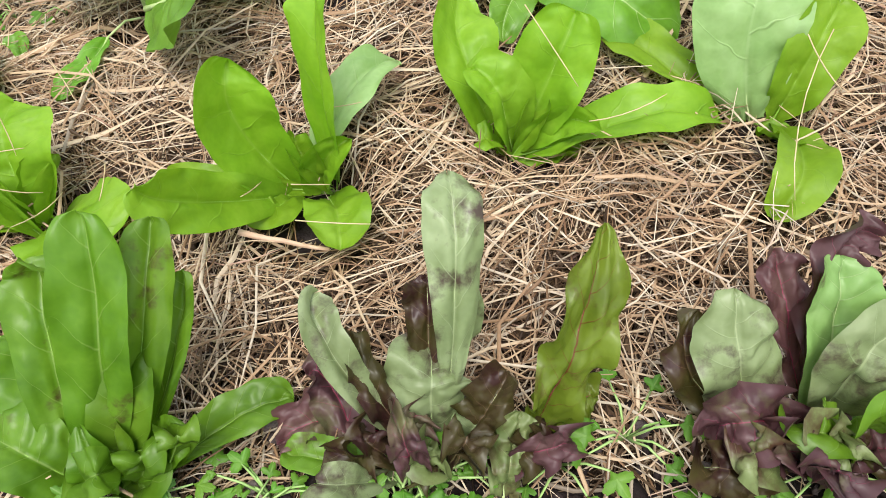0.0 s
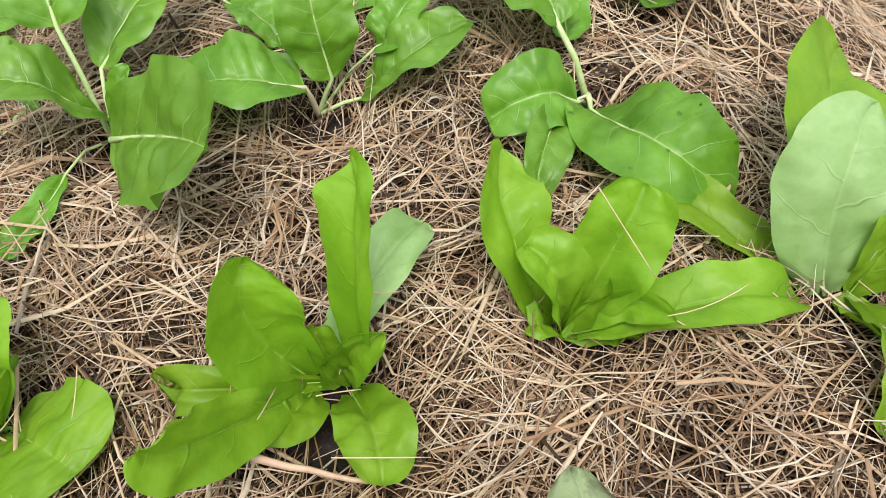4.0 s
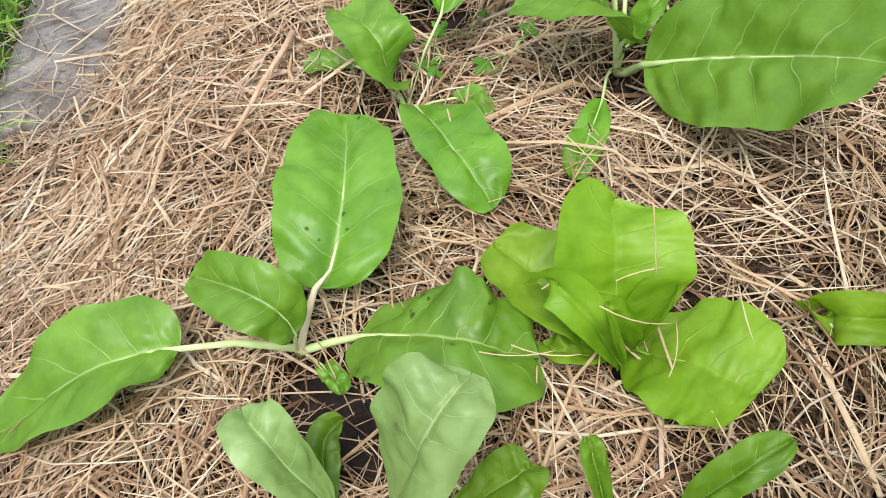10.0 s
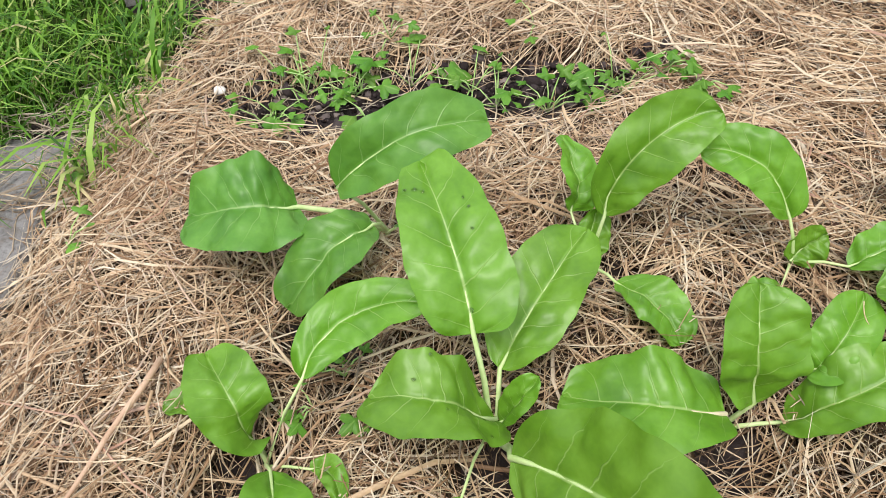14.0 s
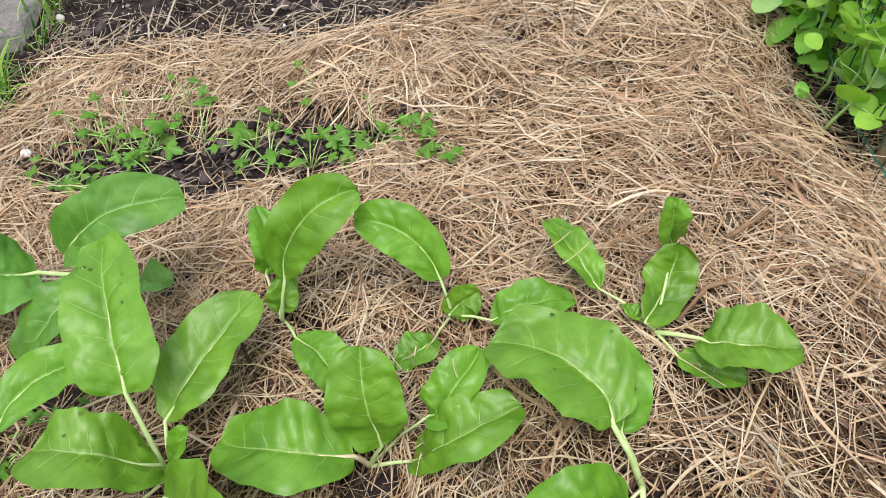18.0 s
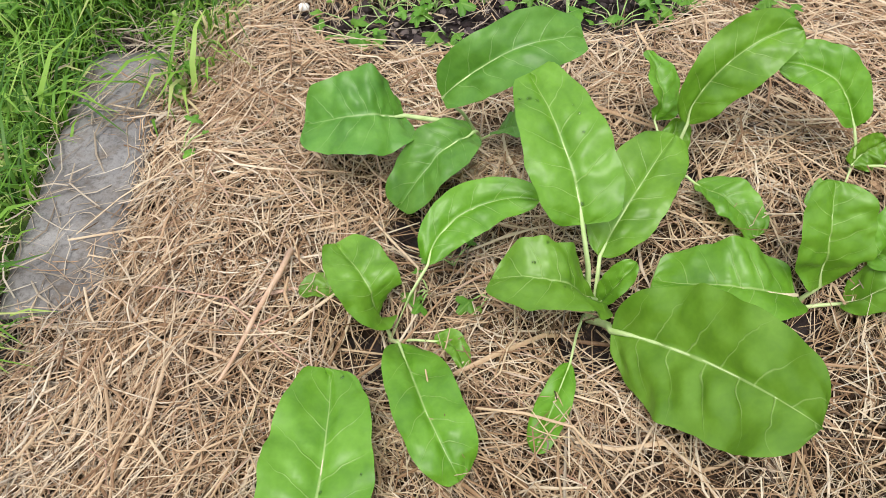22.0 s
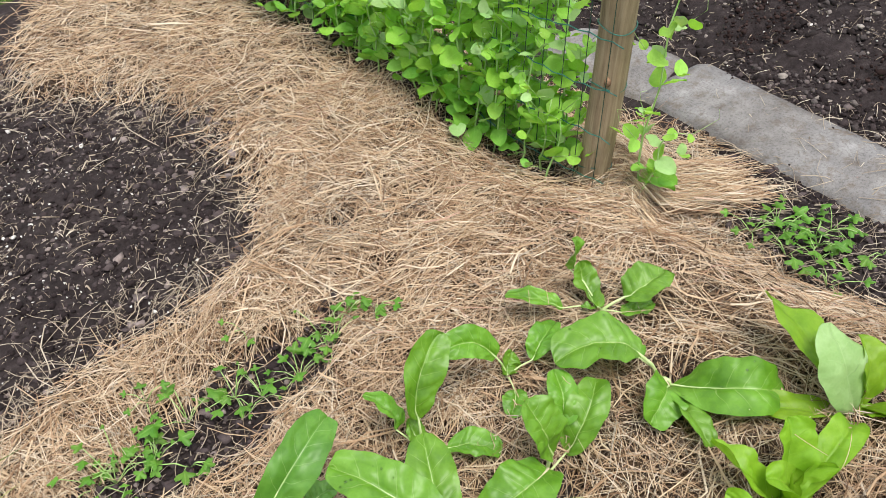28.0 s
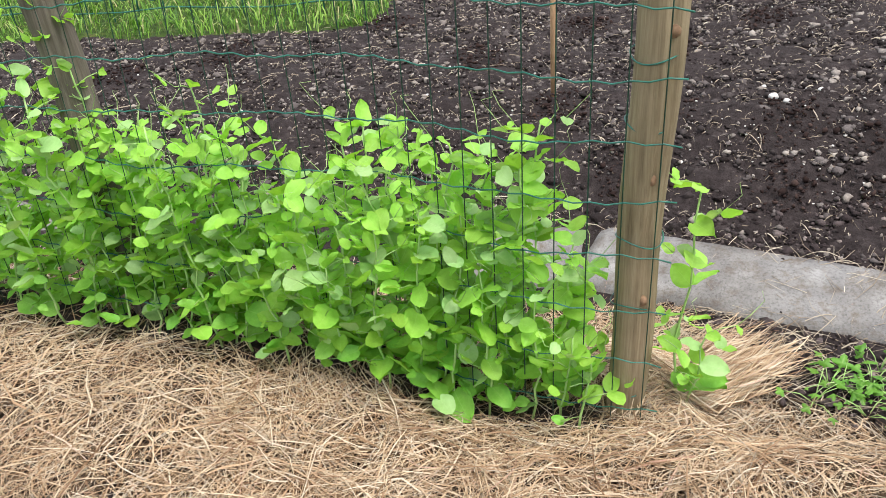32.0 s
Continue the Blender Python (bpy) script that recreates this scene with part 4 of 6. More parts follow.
leaf(plant, (-0.309, 0.302, -0.081), (-0.299, 0.296, -0.085), (-0.290, 0.284, -0.078), (-0.282, 0.272, -0.081), 0.016, "CHARD")

plant = rosette("chard_plant", (-0.230, 0.569), "young green chard plant with glossy blistered leaves", "chard", "chard plants in the mulched bed")
leaf(plant, (-0.227, 0.566, -0.119), (-0.237, 0.577, -0.100), (-0.253, 0.588, -0.048), (-0.285, 0.643, -0.062), 0.064, "CHARD", lean=0.04, shape=(0.52, 0.5, 0.39))
leaf(plant, (-0.225, 0.574, -0.118), (-0.194, 0.604, -0.037), (-0.155, 0.647, -0.017), (-0.090, 0.652, 0.004), 0.052, "CHARD", face=(0, -0.3, 1), lean=-0.19, shape=(0.5, 0.6, 0.44))
leaf(plant, (-0.227, 0.562, -0.119), (-0.220, 0.549, -0.093), (-0.196, 0.455, -0.040), (-0.167, 0.403, -0.053), 0.063, "CHARD", lean=-0.14, shape=(0.42, 0.5, 0.42), face=(0.15, -0.5, 0.85))
leaf(plant, (-0.232, 0.581, -0.118), (-0.273, 0.606, -0.097), (-0.296, 0.616, -0.100), (-0.322, 0.607, -0.102), 0.029, "CHARD")
leaf(plant, (-0.223, 0.560, -0.118), (-0.186, 0.546, -0.082), (-0.169, 0.543, -0.080), (-0.158, 0.514, -0.074), 0.022, "CHARD")

plant = rosette("chard_plant", (-0.034, 0.577), "chard plant with tall broad leaves and white midribs", "chard", "chard plants in the mulched bed")
drops(leaf(plant, (-0.035, 0.575, -0.084), (-0.057, 0.612, 0.023), (-0.074, 0.664, 0.064), (-0.101, 0.755, 0.068), 0.081, "CHARD", face=(0, -0.6, 0.8), lean=0.03, shape=(0.34, 0.36, 0.33)), 7, 26)
leaf(plant, (-0.032, 0.576, -0.082), (-0.032, 0.608, -0.023), (0.003, 0.657, 0.008), (0.047, 0.723, 0.022), 0.072, "CHARD", lean=-0.1, shape=(0.5, 0.6, 0.44))
drops(leaf(plant, (-0.037, 0.579, -0.077), (-0.035, 0.573, -0.044), (-0.083, 0.559, 0.016), (-0.138, 0.570, -0.003), 0.076, "CHARD", lean=-0.03, shape=(0.5, 0.35, 0.37)), 6, 28)
leaf(plant, (-0.032, 0.576, -0.082), (-0.030, 0.578, -0.059), (-0.019, 0.581, -0.027), (-0.004, 0.591, -0.005), 0.026, "CHARD")
leaf(plant, (-0.020, 0.568, -0.088), (-0.025, 0.540, -0.044), (0.031, 0.471, 0.027), (0.071, 0.396, 0.093), 0.118, "CHARD", lean=-0.04, shape=(0.5, 0.5, 0.42), face=(-0.2, -0.55, 0.8), cup=0.08)
leaf(plant, (-0.041, 0.581, -0.092), (-0.064, 0.512, -0.054), (-0.087, 0.462, -0.053), (-0.103, 0.427, -0.052), 0.029, "CHARD")

plant = rosette("chard_plant", (0.160, 0.582), "chard plant with broad green leaves on pale stalks", "chard", "chard plants in the mulched bed")
leaf(plant, (0.157, 0.579, -0.067), (0.147, 0.569, -0.023), (0.084, 0.567, -0.004), (0.019, 0.591, -0.034), 0.087, "CHARD", lean=0.04, shape=(0.5, 0.5, 0.39))
leaf(plant, (0.161, 0.579, -0.067), (0.173, 0.579, -0.023), (0.157, 0.591, 0.039), (0.155, 0.626, 0.077), 0.070, "CHARD", face=(0, -0.8, 0.5), lean=0.1, shape=(0.52, 0.6, 0.37))
leaf(plant, (0.166, 0.576, -0.067), (0.202, 0.573, -0.044), (0.241, 0.569, 0.010), (0.300, 0.594, 0.025), 0.062, "CHARD", lean=-0.11, shape=(0.5, 0.5, 0.37))
leaf(plant, (0.168, 0.583, -0.064), (0.217, 0.601, -0.007), (0.232, 0.612, 0.019), (0.264, 0.651, 0.033), 0.048, "CHARD", lean=0.17, shape=(0.5, 0.5, 0.37))

plant = rosette("chard_plant", (0.062, 0.744), "chard plant with one tall arching leaf", "chard", "chard plants in the mulched bed")
leaf(plant, (0.062, 0.738, -0.051), (0.070, 0.754, 0.004), (0.101, 0.762, 0.073), (0.152, 0.777, 0.110), 0.062, "CHARD", face=(0.1, -0.5, 0.85), lean=-0.3, shape=(0.56, 0.55, 0.37))
leaf(plant, (0.059, 0.744, -0.052), (0.045, 0.777, -0.017), (0.051, 0.794, 0.009), (0.034, 0.835, 0.027), 0.045, "CHARD", face=(0.5, -0.6, 0.4), lean=-0.02, shape=(0.5, 0.6, 0.49))
leaf(plant, (0.061, 0.737, -0.051), (0.060, 0.744, -0.042), (0.064, 0.753, -0.027), (0.070, 0.775, -0.011), 0.033, "CHARD", face=(0, -0.8, 0.6))
leaf(plant, (0.071, 0.728, -0.047), (0.081, 0.706, -0.033), (0.110, 0.674, -0.024), (0.130, 0.642, -0.037), 0.049, "CHARD", lean=-0.1, shape=(0.5, 0.6, 0.39))

plant = rosette("chard_plant", (0.245, 0.724), "small chard plant with a bent over leaf", "chard", "chard plants in the mulched bed")
leaf(plant, (0.243, 0.721, -0.017), (0.231, 0.738, 0.023), (0.195, 0.759, 0.069), (0.144, 0.779, 0.068), 0.052, "CHARD", face=(-0.2, -0.5, 0.8), lean=0.03, shape=(0.5, 0.5, 0.39))
leaf(plant, (0.243, 0.721, -0.017), (0.240, 0.719, -0.014), (0.253, 0.727, -0.002), (0.272, 0.735, 0.006), 0.037, "CHARD", face=(0, -0.8, 0.6), lean=0.03, shape=(0.5, 0.4, 0.37))
leaf(plant, (0.245, 0.718, -0.017), (0.283, 0.703, 0.000), (0.315, 0.709, 0.023), (0.368, 0.720, 0.013), 0.045, "CHARD")
leaf(plant, (0.235, 0.709, -0.016), (0.225, 0.692, -0.016), (0.207, 0.677, -0.013), (0.184, 0.668, -0.024), 0.039, "CHARD")

plant = rosette("chard_plant", (0.415, 0.538), "large chard plant with broad pale-veined leaves", "chard", "chard plants in the mulched bed")
drops(leaf(plant, (0.412, 0.536, -0.033), (0.377, 0.567, 0.037), (0.340, 0.609, 0.056), (0.275, 0.656, 0.033), 0.099, "CHARD", lean=0.18, shape=(0.55, 0.45, 0.37)), 7, 44)
leaf(plant, (0.414, 0.537, -0.033), (0.389, 0.570, 0.017), (0.403, 0.615, 0.014), (0.397, 0.680, 0.010), 0.050, "CHARD", lean=-0.07, shape=(0.5, 0.5, 0.37))
leaf(plant, (0.409, 0.534, -0.033), (0.391, 0.514, -0.008), (0.346, 0.492, 0.017), (0.302, 0.492, -0.005), 0.069, "CHARD", lean=0.28, shape=(0.48, 0.45, 0.36), face=(0, -0.5, 0.85))
leaf(plant, (0.404, 0.526, -0.008), (0.383, 0.509, -0.013), (0.349, 0.444, 0.014), (0.328, 0.405, -0.001), 0.041, "CHARD", lean=0.45, shape=(0.5, 0.5, 0.42), face=(0, -0.5, 0.85))
drops(leaf(plant, (0.404, 0.526, -0.008), (0.409, 0.517, -0.023), (0.410, 0.416, 0.049), (0.476, 0.370, 0.023), 0.091, "CHARD", lean=-0.0, shape=(0.48, 0.42, 0.4), face=(-0.15, -0.5, 0.85)), 8, 48)

plant = rosette("chard_plant", (0.444, 0.683), "small chard plant with one dark upright leaf", "chard", "chard plants in the mulched bed")
leaf(plant, (0.441, 0.679, 0.014), (0.428, 0.678, 0.031), (0.457, 0.725, 0.034), (0.466, 0.747, 0.069), 0.054, "CHARD", face=(-0.2, -0.8, 0.5), lean=0.07, shape=(0.5, 0.5, 0.37))
leaf(plant, (0.443, 0.682, 0.015), (0.475, 0.775, 0.034), (0.454, 0.748, 0.098), (0.451, 0.756, 0.126), 0.032, "CHARD", face=(0, -0.8, 0.6), lean=0.01, shape=(0.5, 0.5, 0.37))
leaf(plant, (0.443, 0.673, 0.014), (0.479, 0.659, 0.031), (0.510, 0.643, 0.055), (0.559, 0.633, 0.058), 0.074, "CHARD", lean=0.07, shape=(0.5, 0.5, 0.37))
leaf(plant, (0.442, 0.672, 0.014), (0.458, 0.650, 0.016), (0.485, 0.635, 0.014), (0.521, 0.623, 0.012), 0.033, "CHARD")
leaf(plant, (0.436, 0.686, 0.014), (0.391, 0.723, 0.026), (0.368, 0.760, 0.040), (0.348, 0.813, 0.029), 0.039, "CHARD", lean=0.13, shape=(0.5, 0.6, 0.39))
leaf(plant, (0.440, 0.682, 0.014), (0.429, 0.690, 0.023), (0.419, 0.690, 0.032), (0.413, 0.702, 0.030), 0.017, "CHARD")

plant = rosette("chard_plant", (-0.131, 0.826), "chard plant with dark blue-green leaves", "chard", "chard plants in the mulched bed")
leaf(plant, (-0.132, 0.820, -0.105), (-0.220, 0.812, -0.058), (-0.264, 0.791, -0.032), (-0.330, 0.807, -0.068), 0.099, "DARK_CHARD", face=(0, -0.35, 0.95), lean=-0.06, shape=(0.52, 0.42, 0.35))
leaf(plant, (-0.131, 0.820, -0.105), (-0.179, 0.809, -0.025), (-0.114, 0.802, 0.047), (-0.037, 0.831, 0.046), 0.067, "DARK_CHARD", face=(0.0, -0.5, 0.85), lean=-0.07, shape=(0.5, 0.36, 0.34))
leaf(plant, (-0.132, 0.820, -0.105), (-0.144, 0.786, -0.053), (-0.188, 0.755, -0.048), (-0.227, 0.721, -0.105), 0.069, "DARK_CHARD", lean=-0.24, shape=(0.5, 0.5, 0.37))
leaf(plant, (-0.130, 0.815, -0.103), (-0.115, 0.811, -0.080), (-0.098, 0.800, -0.055), (-0.066, 0.796, -0.058), 0.045, "DARK_CHARD")

plant = rosette("lettuce", (0.520, 0.281), "pale green lettuce with a whitish leaf underside turned outward", "lettuce", "lettuces in the mulched bed")
leaf(plant, (0.517, 0.277, 0.009), (0.498, 0.269, 0.043), (0.500, 0.307, 0.100), (0.533, 0.358, 0.135), 0.090, "PALE_LETTUCE", face=(-0.35, -0.8, 0.45), cup=-0.08, wave=0.002, lean=-0.04, shape=(0.52, 0.55, 0.43))
leaf(plant, (0.535, 0.272, 0.010), (0.530, 0.281, 0.052), (0.549, 0.286, 0.079), (0.576, 0.320, 0.104), 0.055, "LETTUCE", face=(-0.2, -0.7, 0.7), cup=0.2, shape=(0.6, 0.5, 0.43))
leaf(plant, (0.521, 0.280, 0.009), (0.515, 0.336, 0.071), (0.526, 0.379, 0.100), (0.577, 0.459, 0.094), 0.087, "LETTUCE", face=(0, -0.6, 0.8), cup=0.06, lean=0.01, shape=(0.6, 0.5, 0.48))
leaf(plant, (0.534, 0.270, 0.010), (0.539, 0.266, 0.029), (0.509, 0.195, 0.061), (0.478, 0.157, 0.045), 0.046, "LETTUCE", lean=-0.25, shape=(0.5, 0.6, 0.48))
leaf(plant, (0.509, 0.280, 0.009), (0.492, 0.327, 0.023), (0.445, 0.361, 0.034), (0.423, 0.408, 0.001), 0.053, "LETTUCE", lean=-0.4, shape=(0.6, 0.6, 0.48))
leaf(plant, (0.523, 0.272, 0.009), (0.525, 0.263, 0.014), (0.530, 0.252, 0.020), (0.515, 0.218, 0.049), 0.038, "LETTUCE")

plant = rosette("lettuce", (0.315, 0.291), "bright green lettuce with ruffled upright leaves", "lettuce", "lettuces in the mulched bed")
leaf(plant, (0.310, 0.294, -0.025), (0.291, 0.296, 0.017), (0.274, 0.341, 0.051), (0.282, 0.401, 0.066), 0.061, "LETTUCE", face=(0.3, -0.7, 0.6), cup=0.22, lean=0.05, shape=(0.6, 0.5, 0.43))
leaf(plant, (0.317, 0.294, -0.023), (0.340, 0.301, -0.006), (0.345, 0.312, 0.057), (0.364, 0.336, 0.094), 0.070, "LETTUCE", face=(-0.3, -0.7, 0.6), cup=0.22, lean=-0.01, shape=(0.55, 0.5, 0.43))
leaf(plant, (0.314, 0.290, -0.023), (0.327, 0.291, -0.003), (0.300, 0.297, 0.044), (0.279, 0.319, 0.057), 0.051, "LETTUCE", face=(0.3, -0.6, 0.7), cup=0.25, lean=0.11, shape=(0.55, 0.5, 0.43))
leaf(plant, (0.313, 0.285, -0.023), (0.322, 0.286, 0.004), (0.348, 0.288, 0.017), (0.375, 0.254, 0.043), 0.030, "LETTUCE", face=(0, -0.75, 0.65), cup=0.3)
leaf(plant, (0.318, 0.286, -0.022), (0.370, 0.272, 0.019), (0.421, 0.270, 0.042), (0.486, 0.274, 0.022), 0.052, "LETTUCE", lean=-0.01, shape=(0.55, 0.6, 0.43))
leaf(plant, (0.317, 0.292, -0.023), (0.322, 0.295, -0.002), (0.329, 0.300, 0.013), (0.336, 0.311, 0.027), 0.036, "LETTUCE", face=(-0.1, -0.8, 0.5), cup=0.5)
leaf(plant, (0.313, 0.287, -0.023), (0.305, 0.294, -0.014), (0.294, 0.282, 0.010), (0.283, 0.282, 0.009), 0.030, "LETTUCE")
leaf(plant, (0.314, 0.288, -0.028), (0.328, 0.283, -0.020), (0.350, 0.280, -0.015), (0.365, 0.266, 0.003), 0.026, "LETTUCE")

plant = rosette("chicory_plant", (0.010, 0.037), "dense clump of tall green endive leaves among weeds", "endive", "front row plants")
endive_clump = plant
leaf(plant, (0.002, 0.035, 0.008), (0.008, 0.038, 0.042), (0.024, 0.076, 0.114), (0.032, 0.119, 0.171), 0.043, "ENDIVE", face=(0, -0.8, 0.6), cup=0.14, lean=0.2, shape=(0.6, 0.35, 0.34))
leaf(plant, (-0.013, 0.034, 0.006), (-0.013, 0.058, 0.042), (-0.011, 0.091, 0.086), (-0.016, 0.140, 0.110), 0.042, "ENDIVE", face=(0, -0.8, 0.6), fold=1.4, at=0.8)
leaf(plant, (0.017, 0.021, 0.012), (0.021, 0.040, 0.041), (0.031, 0.058, 0.067), (0.035, 0.084, 0.080), 0.041, "ENDIVE", face=(0, -0.8, 0.6), cup=0.2)
leaf(plant, (0.021, 0.032, 0.012), (0.035, 0.047, 0.038), (0.053, 0.088, 0.105), (0.063, 0.132, 0.143), 0.032, "ENDIVE", face=(0, -0.8, 0.6), lean=-0.06, shape=(0.62, 0.4, 0.34))
leaf(plant, (0.028, 0.034, 0.013), (0.039, 0.050, 0.028), (0.065, 0.084, 0.081), (0.075, 0.111, 0.116), 0.019, "ENDIVE", face=(-0.3, -0.7, 0.5), lean=-0.09, shape=(0.6, 0.5, 0.39))
leaf(plant, (-0.010, 0.037, 0.006), (-0.026, 0.065, 0.028), (-0.034, 0.087, 0.052), (-0.046, 0.116, 0.054), 0.052, "ENDIVE", face=(0.2, -0.6, 0.7))
leaf(plant, (-0.004, 0.025, 0.008), (-0.020, 0.032, 0.024), (-0.034, 0.039, 0.041), (-0.065, 0.060, 0.033), 0.052, "ENDIVE")
leaf(plant, (0.001, 0.020, 0.009), (0.003, 0.024, 0.029), (0.010, 0.021, 0.043), (0.002, 0.047, 0.056), 0.029, "ENDIVE", face=(0, -0.8, 0.6), lean=0.05, shape=(0.4, 0.5, 0.74))
leaf(plant, (0.037, 0.025, 0.015), (0.063, 0.041, 0.024), (0.096, 0.052, 0.034), (0.128, 0.061, 0.028), 0.032, "ENDIVE")
leaf(plant, (0.022, 0.024, 0.013), (0.039, 0.026, 0.035), (0.053, 0.031, 0.045), (0.068, 0.038, 0.055), 0.032, "ENDIVE")
leaf(plant, (0.012, 0.018, 0.011), (0.022, 0.017, 0.023), (0.040, 0.015, 0.036), (0.038, 0.026, 0.055), 0.034, "ENDIVE")

plant = rosette("red_chard", (0.216, 0.020), "red veined chicory with blistered olive and purple leaves", "chicory", "front row plants")
red_clump = plant
leaf(plant, (0.223, 0.023, 0.035), (0.232, 0.063, 0.115), (0.232, 0.075, 0.151), (0.233, 0.128, 0.168), 0.034, "GREYLEAF", face=(0, -0.8, 0.6), cup=-0.15, wave=0.01, shape=(0.74, 0.9, 0.39))
leaf(plant, (0.231, 0.063, 0.054), (0.237, 0.069, 0.074), (0.238, 0.074, 0.093), (0.233, 0.089, 0.109), 0.029, "GREYLEAF", face=(0, -0.8, 0.6), cup=-0.2)
leaf(plant, (0.216, 0.020, 0.034), (0.207, 0.024, 0.051), (0.214, 0.034, 0.081), (0.222, 0.067, 0.081), 0.056, "GREYLEAF", face=(0, -0.8, 0.6), cup=-0.2, lean=-0.02, shape=(0.68, 0.4, 0.34))
leaf(plant, (0.202, 0.023, 0.031), (0.173, 0.032, 0.060), (0.162, 0.055, 0.103), (0.155, 0.087, 0.117), 0.024, "GREYLEAF", face=(0.4, -0.6, 0.5), lean=-0.19, shape=(0.68, 0.5, 0.39))
leaf(plant, (0.205, 0.022, 0.032), (0.187, 0.016, 0.045), (0.181, 0.040, 0.078), (0.170, 0.073, 0.091), 0.020, "BRONZE", face=(0.2, -0.6, 0.7), lean=-0.03, shape=(0.6, 0.4, 0.39))
leaf(plant, (0.196, 0.001, 0.032), (0.169, 0.006, 0.038), (0.146, 0.014, 0.045), (0.122, 0.022, 0.040), 0.025, "ENDIVE")
leaf(plant, (0.213, 0.028, 0.033), (0.215, 0.053, 0.079), (0.216, 0.067, 0.101), (0.218, 0.091, 0.116), 0.027, "BRONZE", face=(0, -0.8, 0.6), shape=(0.65, 0.35, 0.34))
leaf(plant, (0.226, 0.018, 0.036), (0.226, 0.007, 0.046), (0.242, 0.021, 0.072), (0.260, 0.040, 0.085), 0.029, "BRONZE", lean=0.05, shape=(0.6, 0.35, 0.39))
leaf(plant, (0.251, -0.022, 0.042), (0.255, -0.025, 0.051), (0.256, -0.011, 0.071), (0.265, 0.014, 0.084), 0.026, "OLIVE", face=(0, -0.8, 0.6), cup=-0.2, lean=0.04, shape=(0.65, 0.3, 0.34))
leaf(plant, (0.188, 0.029, 0.028), (0.167, 0.037, 0.035), (0.147, 0.040, 0.043), (0.117, 0.030, 0.029), 0.035, "PURPLE")
leaf(plant, (0.171, -0.002, 0.029), (0.170, 0.014, 0.047), (0.155, 0.054, 0.052), (0.139, 0.064, 0.059), 0.033, "PURPLE")

plant = rosette("red_chard", (0.281, 0.026), "single green chicory leaf with a red midrib", "chicory", "front row plants")
leaf(plant, (0.272, 0.013, 0.037), (0.280, 0.022, 0.057), (0.296, 0.033, 0.111), (0.314, 0.082, 0.169), 0.037, "REDVEIN", face=(0, -0.8, 0.6))
leaf(plant, (0.272, 0.016, 0.037), (0.282, 0.020, 0.048), (0.299, 0.026, 0.061), (0.316, 0.026, 0.065), 0.028, "REDVEIN")

plant = rosette("red_chard", (0.441, 0.000), "purple and grey-green chicory rosette with crumpled leaves", "chicory", "front row plants")
purple_clump = plant
leaf(plant, (0.403, -0.007, 0.060), (0.383, 0.002, 0.088), (0.381, 0.015, 0.122), (0.380, 0.045, 0.150), 0.048, "GREYLEAF", face=(0, -0.8, 0.6), cup=-0.1, wave=0.01, lean=0.09, shape=(0.45, 0.4, 0.36))
leaf(plant, (0.440, -0.002, 0.063), (0.434, 0.004, 0.095), (0.435, 0.027, 0.134), (0.438, 0.053, 0.161), 0.041, "CHICORY", face=(0, -0.8, 0.6), lean=0.14, shape=(0.6, 0.45, 0.36))
leaf(plant, (0.405, -0.004, 0.060), (0.369, 0.001, 0.077), (0.361, 0.019, 0.102), (0.366, 0.045, 0.128), 0.026, "BRONZE", face=(0, -0.8, 0.6))
leaf(plant, (0.437, -0.009, 0.064), (0.414, -0.011, 0.091), (0.385, -0.017, 0.111), (0.363, -0.013, 0.088), 0.040, "PURPLE", face=(0, -0.4, 0.9))
leaf(plant, (0.438, 0.003, 0.062), (0.431, 0.029, 0.096), (0.419, 0.045, 0.124), (0.413, 0.071, 0.145), 0.026, "PURPLE", face=(0, -0.8, 0.6))
leaf(plant, (0.446, -0.003, 0.064), (0.449, 0.003, 0.093), (0.447, 0.002, 0.133), (0.470, 0.020, 0.140), 0.052, "GREYLEAF", face=(-0.2, -0.6, 0.7))
leaf(plant, (0.443, -0.010, 0.065), (0.445, -0.022, 0.087), (0.453, -0.034, 0.101), (0.482, -0.035, 0.094), 0.032, "PURPLE")
leaf(plant, (0.441, 0.002, 0.062), (0.441, 0.040, 0.115), (0.435, 0.051, 0.154), (0.464, 0.061, 0.162), 0.026, "PURPLE", face=(0, -0.8, 0.6))

plant = rosette("red_chard", (0.617, -0.028), "dark olive chicory with upright brown tipped leaves", "chicory", "front row plants")
leaf(plant, (0.606, -0.026, 0.089), (0.588, 0.006, 0.122), (0.567, 0.031, 0.166), (0.573, 0.069, 0.185), 0.042, "OLIVE", face=(0, -0.8, 0.6))
leaf(plant, (0.616, -0.028, 0.090), (0.604, 0.003, 0.134), (0.593, 0.028, 0.180), (0.605, 0.062, 0.204), 0.038, "BRONZE", face=(0, -0.8, 0.6))
leaf(plant, (0.617, -0.032, 0.091), (0.620, -0.024, 0.110), (0.626, -0.014, 0.129), (0.647, 0.001, 0.141), 0.050, "OLIVE")
leaf(plant, (0.603, -0.029, 0.089), (0.591, -0.023, 0.097), (0.580, -0.020, 0.105), (0.566, -0.018, 0.094), 0.037, "ENDIVE")

